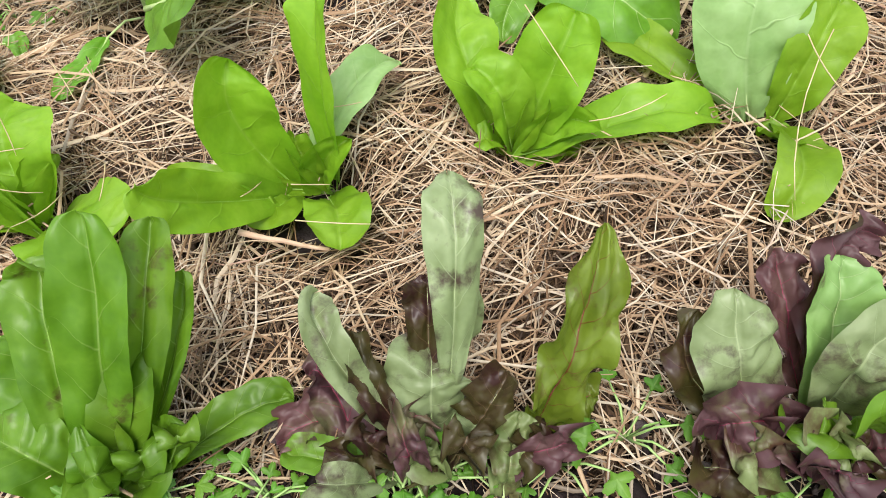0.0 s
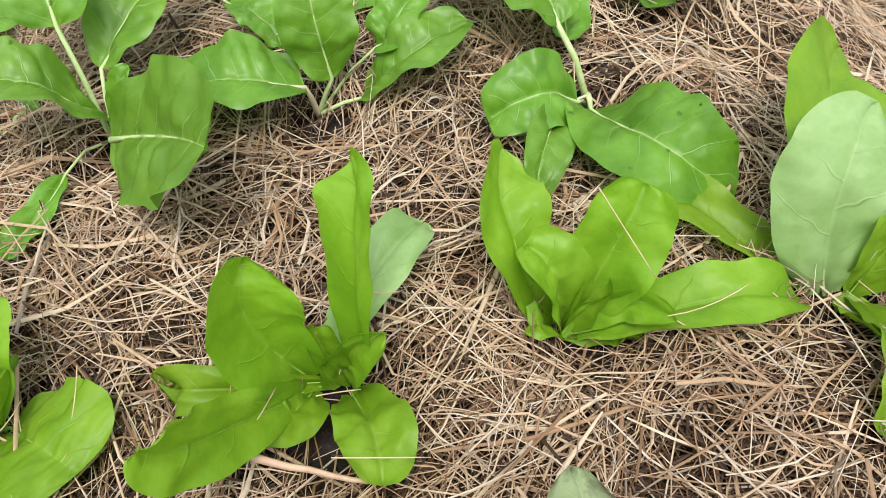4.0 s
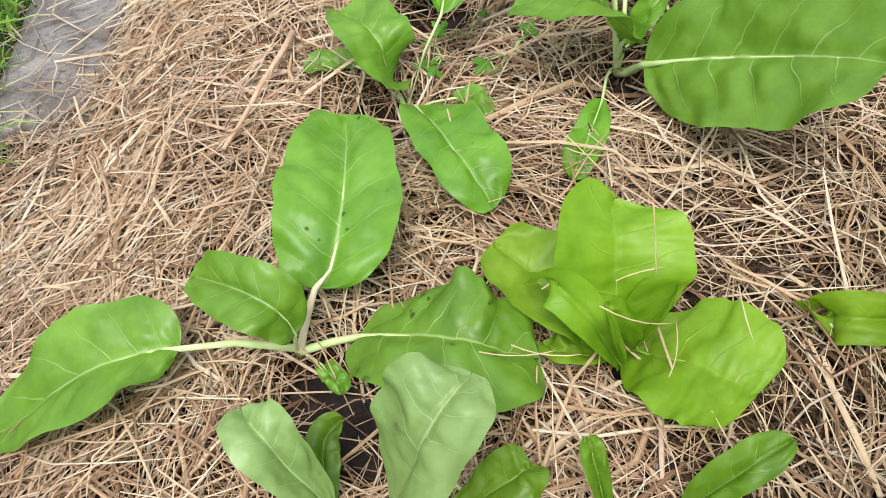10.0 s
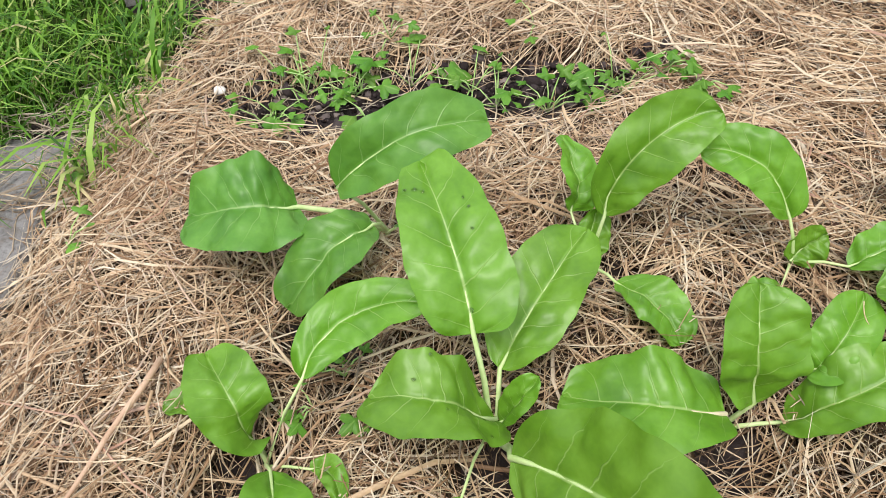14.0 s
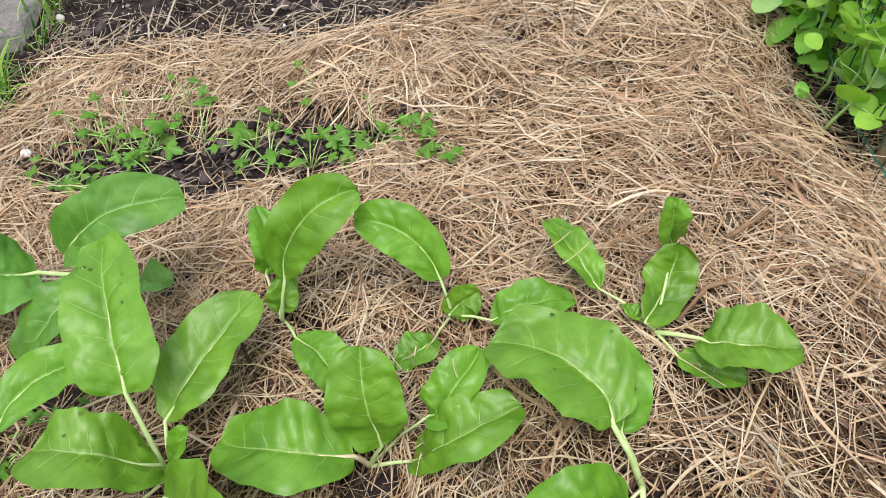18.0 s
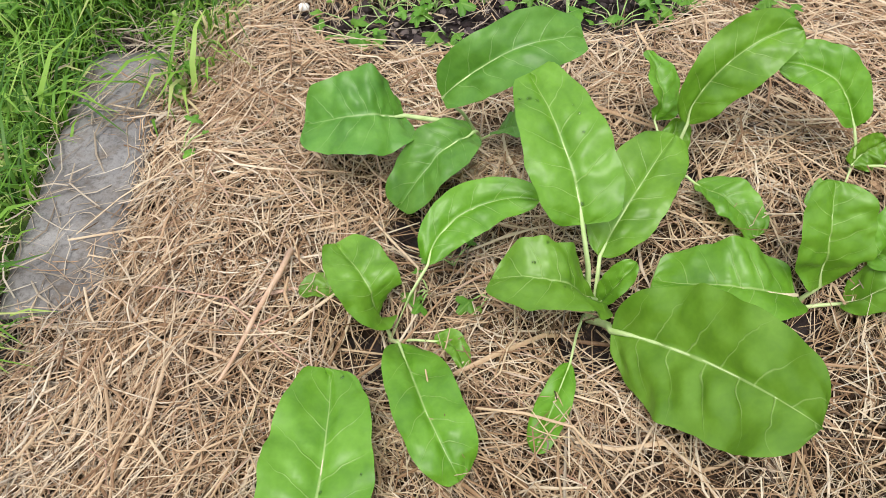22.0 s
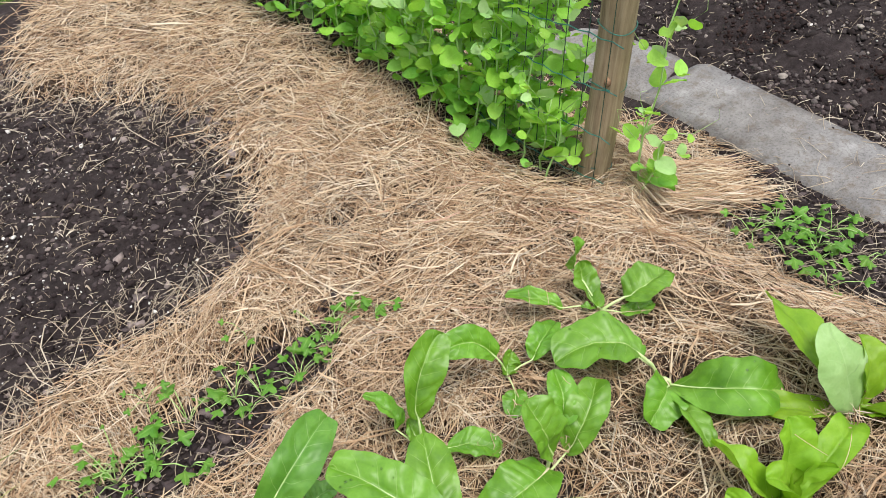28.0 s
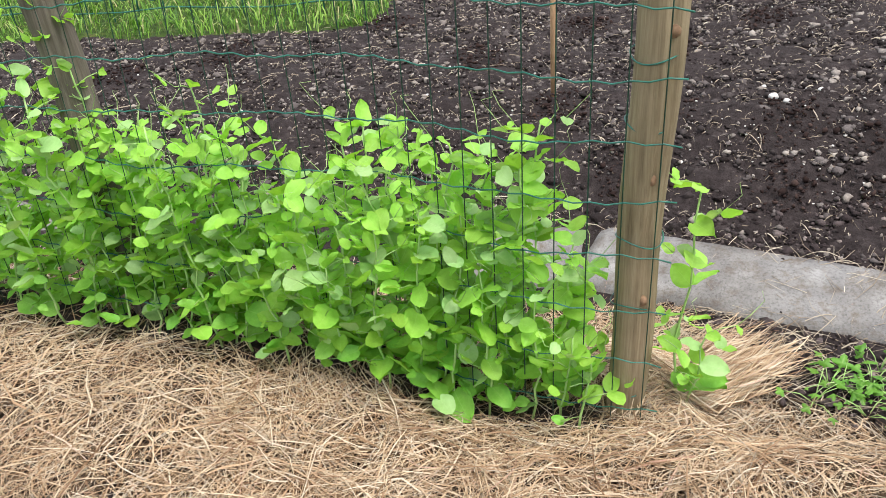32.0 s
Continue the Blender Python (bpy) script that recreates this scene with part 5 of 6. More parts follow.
plant = rosette("chicory_plant", (-0.260, 0.176), "chicory plant with pale grey-green leaves and brown frayed edges", "chicory", "front row plants")
leaf(plant, (-0.254, 0.176, -0.039), (-0.242, 0.184, 0.001), (-0.229, 0.198, 0.042), (-0.204, 0.224, 0.050), 0.072, "CHICORY", face=(0, 0.2, 1), shape=(0.5, 0.35, 0.6))
leaf(plant, (-0.284, 0.180, -0.044), (-0.301, 0.194, -0.009), (-0.316, 0.203, 0.016), (-0.332, 0.226, 0.015), 0.036, "CHICORY")
leaf(plant, (-0.284, 0.180, -0.044), (-0.297, 0.205, -0.051), (-0.293, 0.219, -0.045), (-0.280, 0.236, -0.033), 0.022, "ENDIVE")
leaf(plant, (-0.217, 0.171, -0.039), (-0.201, 0.180, -0.020), (-0.184, 0.181, 0.001), (-0.171, 0.188, 0.004), 0.033, "ENDIVE")

plant = rosette("chicory_plant", (-0.086, 0.159), "small chicory plant with a narrow spear leaf with a brown spot", "chicory", "front row plants")
leaf(plant, (-0.087, 0.163, -0.026), (-0.076, 0.167, -0.004), (-0.064, 0.172, 0.019), (-0.035, 0.184, 0.033), 0.023, "ENDIVE")
leaf(plant, (-0.126, 0.165, -0.031), (-0.132, 0.176, -0.012), (-0.137, 0.185, 0.008), (-0.141, 0.197, 0.018), 0.013, "ENDIVE", face=(0, -0.8, 0.6))
leaf(red_clump, (0.198, 0.010, 0.031), (0.182, 0.004, 0.039), (0.177, 0.009, 0.073), (0.172, 0.030, 0.054), 0.019, "BRONZE", face=(0.41, -0.37, 0.68), wave=0.012)
leaf(red_clump, (0.242, 0.005, 0.037), (0.267, -0.006, 0.049), (0.276, -0.010, 0.085), (0.293, 0.001, 0.069), 0.020, "PURPLE", face=(0.37, -0.33, 0.77), wave=0.012)
leaf(red_clump, (0.193, 0.003, 0.031), (0.173, -0.011, 0.041), (0.155, -0.015, 0.083), (0.136, -0.000, 0.059), 0.021, "GREYLEAF", face=(0.22, -0.08, 0.76), wave=0.012, fold=-0.9, at=0.7)
leaf(red_clump, (0.207, 0.003, 0.034), (0.199, -0.009, 0.044), (0.197, -0.003, 0.088), (0.196, 0.021, 0.066), 0.019, "PURPLE", face=(-0.01, -0.52, 0.74), wave=0.012, fold=0.8, at=0.7)
leaf(red_clump, (0.208, 0.003, 0.034), (0.202, -0.011, 0.045), (0.207, -0.004, 0.071), (0.212, 0.013, 0.056), 0.021, "OLIVE", face=(0.18, -0.05, 0.83), wave=0.012)
leaf(red_clump, (0.225, 0.010, 0.036), (0.235, 0.004, 0.047), (0.238, 0.016, 0.061), (0.244, 0.034, 0.050), 0.028, "GREYLEAF", face=(-0.23, -0.61, 0.64), wave=0.012, fold=-0.9, at=0.7)
leaf(red_clump, (0.190, 0.007, 0.030), (0.165, -0.003, 0.039), (0.164, 0.002, 0.060), (0.161, 0.017, 0.045), 0.029, "BRONZE", face=(-0.46, -0.27, 0.42), wave=0.012, fold=0.8, at=0.7)
leaf(red_clump, (0.215, -0.001, 0.036), (0.215, -0.016, 0.048), (0.208, -0.007, 0.057), (0.202, 0.006, 0.045), 0.019, "BRONZE", face=(0.1, -0.68, 0.5), wave=0.012, fold=-0.9, at=0.7)
leaf(red_clump, (0.202, 0.016, 0.032), (0.189, 0.014, 0.039), (0.204, 0.022, 0.065), (0.217, 0.041, 0.054), 0.024, "PURPLE", face=(0.4, -0.44, 0.63), wave=0.012, fold=-0.9, at=0.7)
leaf(red_clump, (0.221, 0.005, 0.036), (0.227, -0.006, 0.048), (0.229, -0.005, 0.096), (0.236, 0.015, 0.074), 0.024, "BRONZE", face=(0.13, -0.2, 0.87), wave=0.012, fold=-0.9, at=0.7)
leaf(red_clump, (0.240, 0.004, 0.038), (0.264, -0.007, 0.049), (0.264, -0.006, 0.075), (0.269, 0.008, 0.060), 0.026, "BRONZE", face=(-0.12, -0.29, 0.47), wave=0.012, fold=0.8, at=0.7)
leaf(purple_clump, (0.426, -0.027, 0.064), (0.418, -0.038, 0.074), (0.397, -0.031, 0.111), (0.405, -0.012, 0.093), 0.020, "PURPLE", face=(0.45, -0.69, 0.58), wave=0.012, fold=-0.9, at=0.7)
leaf(purple_clump, (0.420, -0.024, 0.063), (0.406, -0.033, 0.072), (0.380, -0.035, 0.111), (0.381, -0.022, 0.093), 0.031, "OLIVE", face=(-0.2, -0.44, 0.79), wave=0.012)
leaf(purple_clump, (0.445, -0.031, 0.069), (0.455, -0.045, 0.082), (0.426, -0.042, 0.111), (0.427, -0.030, 0.094), 0.024, "OLIVE", face=(-0.31, -0.4, 0.75), wave=0.012)
leaf(purple_clump, (0.429, -0.033, 0.065), (0.425, -0.049, 0.075), (0.414, -0.050, 0.116), (0.432, -0.038, 0.100), 0.033, "PURPLE", face=(-0.16, -0.24, 0.84), wave=0.012, fold=-0.9, at=0.7)
leaf(purple_clump, (0.418, -0.028, 0.063), (0.401, -0.039, 0.072), (0.371, -0.035, 0.092), (0.359, -0.024, 0.077), 0.032, "BRONZE", face=(0.36, -0.46, 0.81), wave=0.012)
leaf(purple_clump, (0.442, -0.023, 0.067), (0.449, -0.030, 0.079), (0.418, -0.032, 0.115), (0.420, -0.019, 0.096), 0.024, "OLIVE", face=(0.13, -0.5, 0.68), wave=0.012)
leaf(purple_clump, (0.448, -0.020, 0.068), (0.461, -0.024, 0.080), (0.417, -0.028, 0.118), (0.410, -0.015, 0.097), 0.034, "ENDIVE", face=(0.06, -0.01, 0.76), wave=0.012)
leaf(purple_clump, (0.436, -0.032, 0.067), (0.437, -0.047, 0.078), (0.439, -0.040, 0.100), (0.456, -0.027, 0.089), 0.026, "BRONZE", face=(0.36, -0.1, 0.89), wave=0.012)
leaf(purple_clump, (0.445, -0.017, 0.066), (0.455, -0.018, 0.078), (0.447, -0.027, 0.126), (0.479, -0.017, 0.106), 0.033, "ENDIVE", face=(0.08, -0.69, 0.77), wave=0.012)
leaf(purple_clump, (0.431, -0.018, 0.064), (0.428, -0.021, 0.074), (0.405, -0.017, 0.084), (0.396, -0.008, 0.073), 0.034, "PURPLE", face=(-0.16, -0.52, 0.83), wave=0.012, fold=-0.9, at=0.7)
leaf(endive_clump, (0.039, 0.031, 0.014), (0.066, 0.030, 0.026), (0.067, 0.024, 0.072), (0.051, 0.043, 0.048), 0.023, "ENDIVE", face=(0.29, -0.05, 0.8), wave=0.012)
leaf(endive_clump, (0.017, 0.026, 0.012), (0.024, 0.020, 0.023), (0.022, 0.034, 0.042), (0.009, 0.060, 0.022), 0.032, "ENDIVE", face=(-0.45, -0.47, 0.81), wave=0.012)
leaf(endive_clump, (0.037, 0.032, 0.014), (0.062, 0.032, 0.026), (0.043, 0.037, 0.035), (0.022, 0.051, 0.020), 0.034, "ENDIVE", face=(-0.18, -0.48, 0.58), wave=0.012, fold=-0.9, at=0.7)
leaf(endive_clump, (0.024, 0.029, 0.013), (0.037, 0.025, 0.025), (0.026, 0.033, 0.037), (0.008, 0.050, 0.021), 0.031, "ENDIVE", face=(0.3, -0.3, 0.42), wave=0.012, fold=-0.9, at=0.7)
leaf(endive_clump, (0.026, 0.021, 0.013), (0.041, 0.011, 0.026), (0.043, 0.019, 0.061), (0.028, 0.045, 0.039), 0.028, "ENDIVE", face=(0.13, -0.17, 0.56), wave=0.012, fold=-0.9, at=0.7)
leaf(endive_clump, (0.015, 0.032, 0.011), (0.019, 0.032, 0.021), (0.023, 0.048, 0.032), (0.018, 0.073, 0.015), 0.030, "ENDIVE", face=(-0.37, -0.68, 0.56), wave=0.012, fold=0.8, at=0.7)
leaf(endive_clump, (-0.009, 0.029, 0.007), (-0.027, 0.025, 0.014), (0.016, 0.011, 0.066), (0.026, 0.021, 0.048), 0.029, "ENDIVE", face=(0.17, -0.19, 0.68), wave=0.012)
# ---- leaves end ----


# ---- pea row ----
def pea_blade(name, length, width, seed, fold):
    """A rounded pea leaflet, a little folded along its rib."""
    bm = bmesh.new()
    uv = bm.loops.layers.uv.new("UVMap")
    nu, nv = 7, 4
    grid = []
    for i in range(nu + 1):
        s = i / nu
        h = width * .5 * max(0, math.sin(math.pi * min(1, s ** .85 * .93 + .07))) ** .62 + .0004
        row = []
        for j in range(nv + 1):
            v = j / nv * 2 - 1
            row.append(bm.verts.new((h * v, s * length, fold * abs(v) * width * .5 - .16 * length * s * s + .0012 * math.sin(s * 9 + seed + v * 3) * (.4 + abs(v)) + .0006 * math.sin(s * 17 + v * 7 + seed * 2))))
        grid.append(row)
    for i in range(nu):
        for j in range(nv):
            f = bm.faces.new((grid[i][j], grid[i][j + 1], grid[i + 1][j + 1], grid[i + 1][j]))
            for loop, (p, q) in zip(f.loops, ((i, j), (i, j + 1), (i + 1, j + 1), (i + 1, j))):
                loop[uv].uv = (p / nu, q / nv)
    me = bpy.data.meshes.new(name)
    bm.to_mesh(me)
    bm.free()
    me.shade_smooth()
    return me


PEA_SHAPES = []
for i, (l, w, fold) in enumerate(((.038, .026, .22), (.032, .026, .08), (.043, .028, .38), (.027, .019, .18), (.046, .034, .20))):
    for material in (PEA, PEA_LOW, PEA_GREY):
        me = pea_blade("pea_leaflet", l, w, i * 1.7, fold)
        me.materials.append(material)
        PEA_SHAPES.append(me)


def pea_plant(x, y, tall, seed, lean=(0, 0), label="climbing pea plant with pale rounded leaflets and tendrils", pace=.031):
    k = random.Random(seed)
    plant = tagged(new("pea_plant"), label, "pea plant", "pea row along the fence")
    z = float(height(x, y)) - .005
    plant.location = (x, y, z)
    steps = max(5, int(tall / pace))
    pts, dx, dy = [], 0, 0
    for i in range(steps + 1):
        dx += k.uniform(-.009, .009) + lean[0] / steps
        dy += k.uniform(-.010, .010) + lean[1] / steps
        pts.append(Vector((x + dx, y + dy, z + tall * i / steps)))
    part("stem", tube(bmesh.new(), pts, [.0027 - .0011 * i / steps for i in range(steps + 1)], 5), PEA_STEM, plant)
    turn = k.uniform(0, 6.28)
    for i in range(1, steps + 1):
        turn += math.pi * k.uniform(.75, 1.25)
        low = i / steps < .28
        node = pts[i]
        # clasping stipules and one or two pairs on a short stalk
        size = (1.05 if low else 1.0) * (1 - .45 * max(0, i / steps - .75) * 4 * .5) * k.uniform(.75, 1.2)
        out = Vector((math.cos(turn), math.sin(turn), .35))
        spots = [(node, turn + .9, 1.15), (node, turn - .9, 1.15)]
        reach = k.uniform(.025, .05)
        mid = node + out * reach
        if k.random() < .6:
            part("leaf_stalk", tube(bmesh.new(), [node, node.lerp(mid, .5) + Vector((0, 0, .003)), mid], [.0011, .0010, .0008], 3), PEA_STEM, plant)
        spots += [(mid, turn + 1.2, .85), (mid, turn - 1.2, .85)]
        if not low and k.random() < .55:
            spots.append((node + out * reach * 1.6, turn + k.uniform(-1, 1), .7))
        for p, a, q in spots:
            if k.random() < .20:
                continue
            shape = PEA_SHAPES[3 * k.randrange(5) + (1 if low and k.random() < .8 else 2 if k.random() < .22 else 0)]
            ob = new("leaflet", shape)
            ob.parent = plant
            ob.matrix_basis = Matrix.Translation(p - plant.location) @ Euler((k.uniform(-.3, 1.15), k.uniform(-.8, .8), a - math.pi / 2)).to_matrix().to_4x4() @ Matrix.Scale(size * q * 1.12, 4)
        if not low and (k.random() < .35 or i == steps):
            c = [mid, mid + out * .02 + Vector((0, 0, .015)), mid + out * .04 + Vector((k.uniform(-.01, .01), 0, .03)), mid + out * .045 + Vector((.01, .01, .045)), mid + out * .035 + Vector((.012, .0, .05))]
            part("tendril", tube(bmesh.new(), c, [.0008, .0007, .0006, .0005, .0004], 3), PEA_STEM, plant)
    return plant


k_pea = random.Random(8)
y = 1.02
count = 0
while y < 2.75:
    tall = .40 + .05 * math.sin(y * 7.3) + k_pea.uniform(-.12, .11) + (.13 if k_pea.random() < .16 else 0) - .22 * float(smooth(1.14, 1.02, y)) - .12 * float(smooth(2.2, 2.6, y)) - .12 * float(smooth(.12, .03, abs(y - 1.90)))
    side = (-.060, .015, -.02, .035)[count % 4]
    pea_plant(float(fence_x(y)) + side + k_pea.uniform(-.012, .012), y, tall, 100 + count, (k_pea.uniform(-.03, .03), k_pea.uniform(-.03, .03)))
    y += k_pea.uniform(.011, .026) * (1 if y < 2.0 else 1.6)
    count += 1
pea_plant(.850, .850, .42, 71, (.03, -.02), "single pea plant climbing beside the fence post", .058)
pea_plant(.840, .840, .15, 72, (.0, -.03), "single pea plant climbing beside the fence post", .045)


# ---- weeds ----
def weed_blade(name, size, lobes, seed):
    """A lobed, toothed leaf, a fan round its stalk."""
    bm = bmesh.new()
    uv = bm.loops.layers.uv.new("UVMap")
    heart = bm.verts.new((0, 0, 0))
    n = 40
    ring = []
    for i in range(n + 1):
        a = -2.3 + 4.6 * i / n
        lobe = max(math.exp(-((a - c) / .58) ** 2) for c in (-1.35, 0, 1.35)[:max(1, lobes)])
        tooth = 1 - .16 * abs((a * 3.1 + seed * .3) % 1 - .5) * 2
        r = size * (.36 + .74 * lobe) * tooth * (1 - .10 * abs(a))
        ring.append((bm.verts.new((math.sin(a) * r * .62, math.cos(a) * r * .62 + size * .3, -.10 * r + .14 * math.sin(a * 4 + seed) * r * .5)), i / n))
    inner = bm.verts.new((0, size * .3, .004))
    for (p, u), (q, w) in zip(ring, ring[1:]):
        f = bm.faces.new((inner, p, q))
        for loop, c in zip(f.loops, ((.1, .5), (.9, u), (.9, w))):
            loop[uv].uv = c
    f = bm.faces.new((heart, ring[0][0], inner))
    f = bm.faces.new((heart, inner, ring[-1][0]))
    me = bpy.data.meshes.new(name)
    bm.to_mesh(me)
    bm.free()
    me.materials.append(WEED)
    me.shade_smooth()
    return me


WEED_SHAPES = [weed_blade("weed_leaf", s, l, i) for i, (s, l) in enumerate(((.026, 3), (.020, 3), (.024, 5), (.028, 5), (.014, 2)))]


def weed(x, y, leaves, spread, seed, tall=.03, size=1.0):
    k = random.Random(seed)
    z = float(height(x, y))
    plant = tagged(new("weed"), "small green creeping weed with lobed leaflets on bare soil", "weed", "weeds among the straw")
    plant.location = (x, y, z)
    for i in range(leaves):
        a, r = k.uniform(0, 6.28), spread * math.sqrt(k.uniform(.05, 1))
        p = Vector((x + r * math.cos(a), y + r * math.sin(a), 0))
        p.z = float(height(p.x, p.y)) + tall * k.uniform(.35, 1.15)
        h = Vector((x, y, z))
        part("stalk", tube(bmesh.new(), [h, h.lerp(p, .5) + Vector((0, 0, .008)), p], [.0011, .0009, .0007], 4), PEA_STEM, plant)
        ob = new("leaf", WEED_SHAPES[k.randrange(5)])
        ob.parent = plant
        ob.matrix_basis = Matrix.Translation(p - h) @ Euler((k.uniform(-.4, .5), k.uniform(-.4, .4), a - math.pi / 2 + k.uniform(-.7, .7))).to_matrix().to_4x4() @ Matrix.Scale(size * k.uniform(.5, 1.1), 4)
    return plant


k_weed = random.Random(5)
for i in range(14):
    x = -.35 + .52 * k_weed.random()
    weed(x, 1.085 - .06 * x + k_weed.uniform(-.055, .06), k_weed.randrange(5, 10), .055, 200 + i, .032, k_weed.uniform(1.0, 1.7))
for x, y, m in ((.20, 1.06, 8), (.235, 1.02, 6), (-.14, 1.22, 5), (.06, 1.20, 3), (-.55, 1.0, 2), (-.50, .86, 3)):
    weed(x, y, m, .035, int(900 + x * 100 + y * 1000), .03)
for i in range(22):
    y = -.05 + .62 * k_weed.random()
    weed(.82 + .19 * k_weed.random() + .05 * (y > .4), y + .04, k_weed.randrange(6, 10), .055, 300 + i, .034, 1.35)
for i in range(44):
    x = -.08 + .80 * k_weed.random()
    weed(x, -.06 + .07 * k_weed.random(), k_weed.randrange(7, 12), .035, 400 + i, .026, .8)
for i in range(16):
    weed(-.72 - .24 * k_weed.random(), .95 + .9 * k_weed.random(), k_weed.randrange(4, 8), .04, 600 + i, .05, 1.5)
for x, y in ((-.165, .645), (-.13, .60), (-.19, .61)):
    weed(x, y, 4, .03, int(500 + 1000 * x), .012)


# ---- small things ----
def stone(x, y, size, seed, label="pale stone lying on the soil"):
    bm = bmesh.new()
    bmesh.ops.create_icosphere(bm, subdivisions=2, radius=size)
    z = float(height(x, y))
    for v in bm.verts:
        v.co *= 1 + .35 * noise.noise(v.co * (1.2 / size) + Vector((seed, 0, 0)))
        v.co.z *= .7
        v.co += Vector((x, y, z + size * .3))
    return tagged(part("stone", bm, STONE), label, "stone", "loose stones")


for i, (x, y, s) in enumerate(((1.93, .60, .014), (1.90, .57, .010), (1.95, .48, .009), (2.0, .62, .007), (-.37, 1.13, .008), (-.41, 1.47, .008))):
    stone(x, y, s, i * 3.3)


def stick(name, a, b, radius, material, label, category, rise=.012):
    bm = bmesh.new()
    za, zb = float(height(*a)) + rise, float(height(*b)) + rise
    pts = [Vector((*a, za)).lerp(Vector((*b, zb)), q / 6) + Vector((.0008 * math.sin(q * 1.7), .0008 * math.cos(q * 2.1), .002)) for q in range(7)]
    tube(bm, pts, [radius * (1 - .08 * q) for q in range(7)], 6)
    return tagged(part(name, bm, material), label, category)


k = Mat("dry_stem", .6, .3)
k.colour(k.ramp(k.noise(60, 3), (.3, (.42, .27, .18)), (.7, (.62, .44, .32))))
DRY_STEM = k.m
stick("dry_stem", (-.335, .66), (-.385, .50), .0035, DRY_STEM, "flat pinkish dry plant stem lying on the straw", "stem")
stick("dry_stem", (.085, .215), (.155, .185), .003, DRY_STEM, "thick pale straw stem on the mulch", "stem")
stick("twig", (.545, .80), (.60, .83), .0035, TWIG, "short brown twig on the straw", "twig", .02)


def loose_straw(a, b, radius=.0006, sag=.002):
    """One stalk caught on the leaves, from a to b."""
    a, b = Vector(a), Vector(b)
    bow = (b - a).cross(Vector((0, 0, 1))) * .07 * math.sin(a.x * 90 + b.y * 70)
    pts = [a.lerp(b, q / 5) + (bow - Vector((0, 0, sag))) * (1 - (2 * q / 5 - 1) ** 2) for q in range(6)]
    return tagged(part("straw_stalk", tube(bmesh.new(), pts, [radius * .8] * 5 + [radius * .4], 5), PALE_STRAW), "single pale straw stalk caught on the leaves", "straw", "straw stalks on leaves")


k = Mat("pale_straw", .5, .4)
k.colour(k.ramp(k.noise(50, 3), (.3, (.44, .33, .18)), (.7, (.62, .51, .31))))
PALE_STRAW = k.m
# ---- stalks begin ----
loose_straw((-0.092, 0.314, 0.070), (-0.085, 0.290, 0.026), 0.0006)
loose_straw((-0.124, 0.270, 0.031), (-0.072, 0.272, -0.000), 0.0006)
loose_straw((-0.113, 0.283, 0.037), (-0.079, 0.296, 0.028), 0.0006)
loose_straw((-0.064, 0.283, -0.015), (-0.086, 0.232, 0.011), 0.0006)
loose_straw((-0.153, 0.293, 0.014), (-0.138, 0.310, 0.015), 0.0006)
loose_straw((-0.194, 0.261, -0.003), (-0.147, 0.259, -0.003), 0.0006)
loose_straw((-0.025, 0.295, 0.003), (-0.026, 0.257, 0.002), 0.0006)
loose_straw((0.103, 0.260, 0.007), (0.091, 0.228, 0.030), 0.0006)
loose_straw((0.140, 0.326, 0.043), (0.165, 0.347, 0.045), 0.0006)
loose_straw((0.145, 0.375, 0.022), (0.178, 0.362, 0.033), 0.0006)
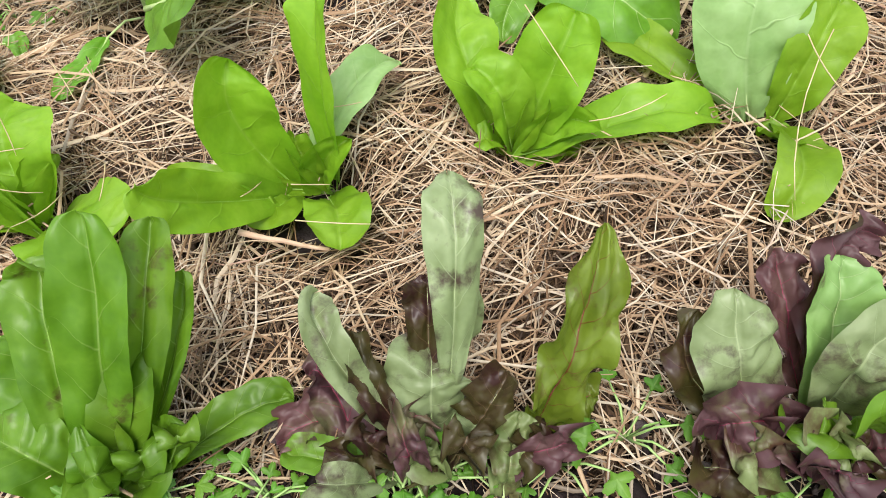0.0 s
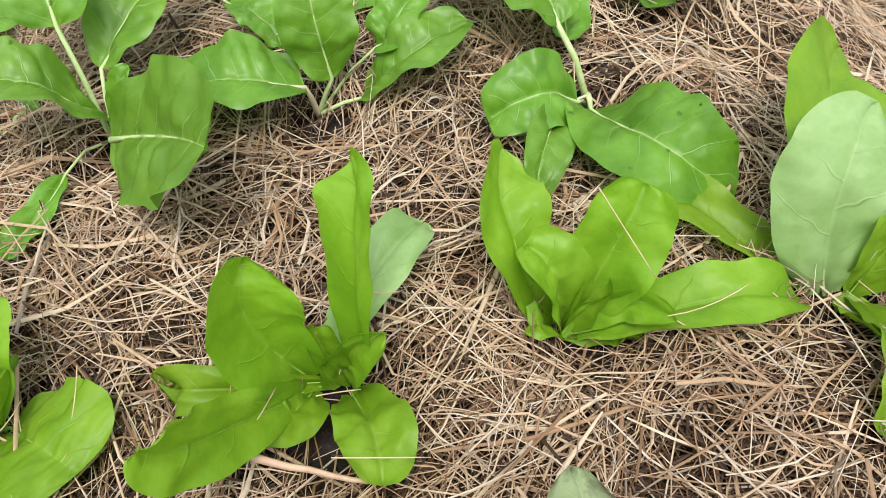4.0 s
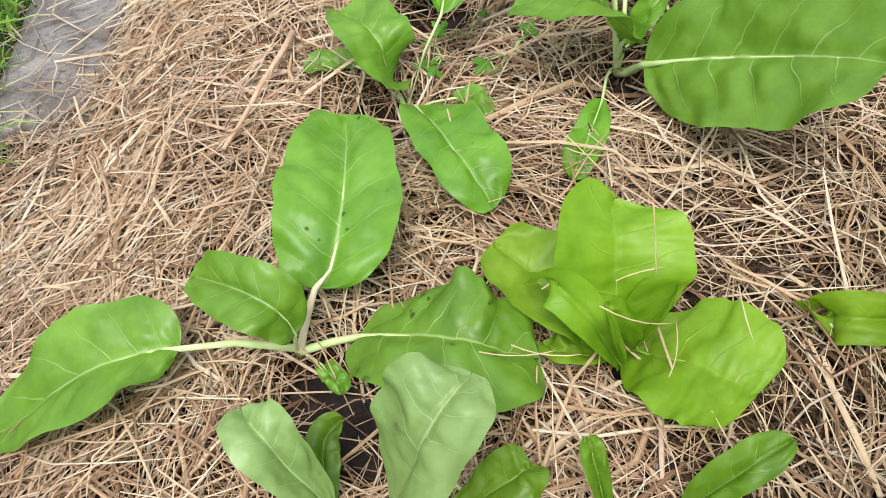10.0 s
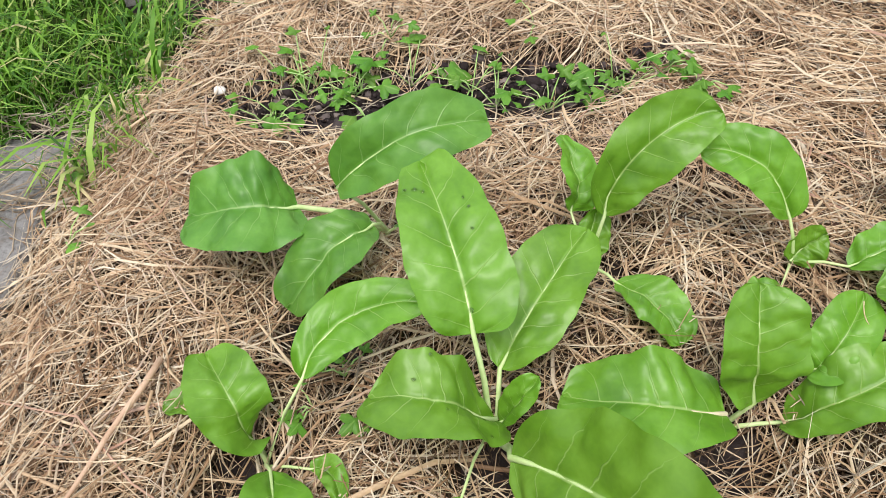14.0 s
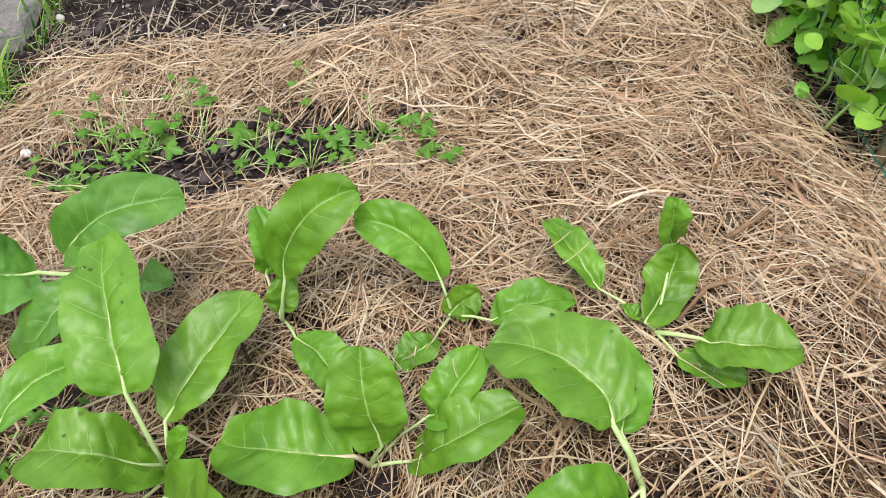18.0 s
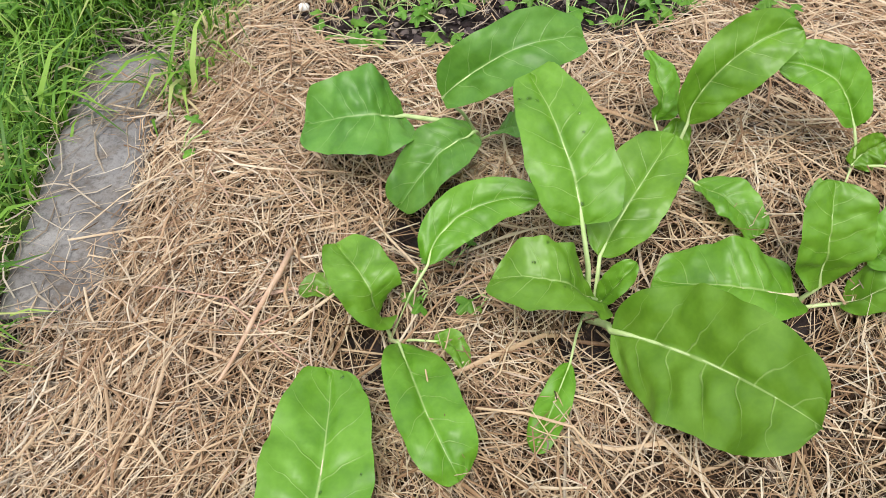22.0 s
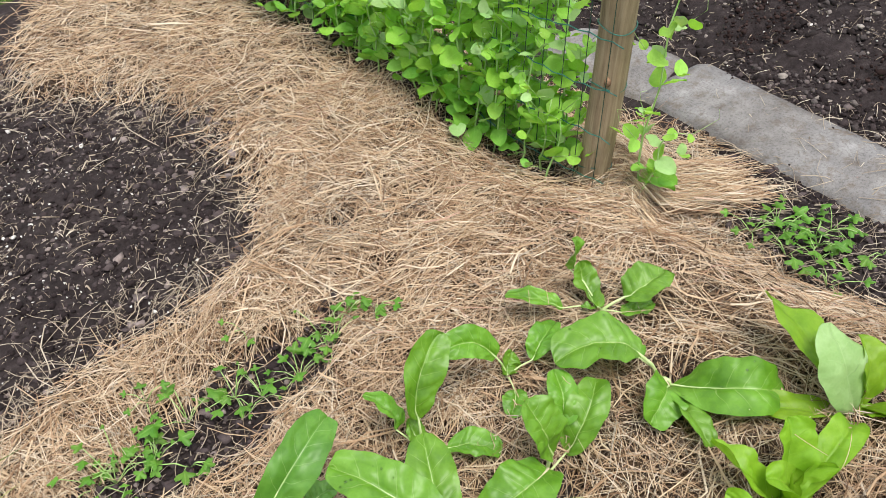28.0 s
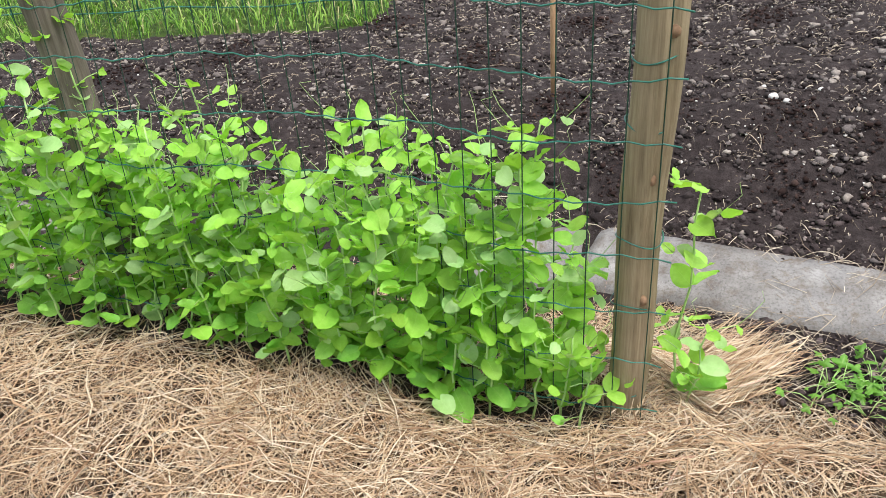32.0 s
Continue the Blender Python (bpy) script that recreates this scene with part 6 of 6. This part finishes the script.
loose_straw((0.133, 0.193, 0.042), (0.192, 0.186, 0.038), 0.0006)
loose_straw((-0.108, 0.444, -0.034), (-0.070, 0.434, -0.031), 0.0006)
loose_straw((-0.112, 0.469, -0.036), (-0.077, 0.408, -0.034), 0.0006)
loose_straw((-0.174, 0.264, -0.002), (-0.132, 0.255, -0.002), 0.0006)
loose_straw((0.316, 0.315, 0.121), (0.355, 0.272, 0.075), 0.0006)
loose_straw((0.128, 0.243, 0.021), (0.158, 0.249, 0.009), 0.0006)
loose_straw((0.362, 0.251, 0.058), (0.425, 0.264, 0.068), 0.0006)
loose_straw((0.538, 0.266, 0.121), (0.479, 0.145, 0.081), 0.0006)
loose_straw((0.166, 0.306, 0.037), (0.189, 0.296, 0.051), 0.0006)
loose_straw((0.484, 0.221, 0.161), (0.505, 0.190, 0.139), 0.0006)
loose_straw((0.335, 0.753, 0.050), (0.366, 0.779, 0.050), 0.0006)
loose_straw((0.348, 0.725, 0.064), (0.386, 0.761, 0.063), 0.0006)
loose_straw((0.237, 0.619, 0.065), (0.242, 0.606, 0.053), 0.0006)
# ---- stalks end ----


def dandelion(x, y, tall, seed):
    k = random.Random(seed)
    z = float(height(x, y))
    plant = tagged(new("dandelion"), "yellow dandelion flower standing in the grass", "flower", "dandelions")
    plant.location = (x, y, z)
    top = Vector((x + k.uniform(-.02, .02), y, z + tall))
    part("stem", tube(bmesh.new(), [(x, y, z), Vector((x, y, z)).lerp(top, .5), top], [.0016] * 3, 5), PEA_STEM, plant)
    bm = bmesh.new()
    for ring, (r, h) in enumerate(((.016, .0), (.012, .003), (.007, .005))):
        for i in range(16):
            a = 6.283 * i / 16 + ring
            d, s = Vector((math.cos(a), math.sin(a), .12 * ring)), Vector((-math.sin(a), math.cos(a), 0)) * .0018
            c = top + Vector((0, 0, h))
            bm.faces.new([bm.verts.new(q) for q in (c - s * .5, c + s * .5, c + d * r + s, c + d * r - s)])
    part("flower_head", bm, PETAL, plant, "yellow petals")


dandelion(-.669, 1.857, .06, 1)
dandelion(-.73, 1.973, .06, 2)
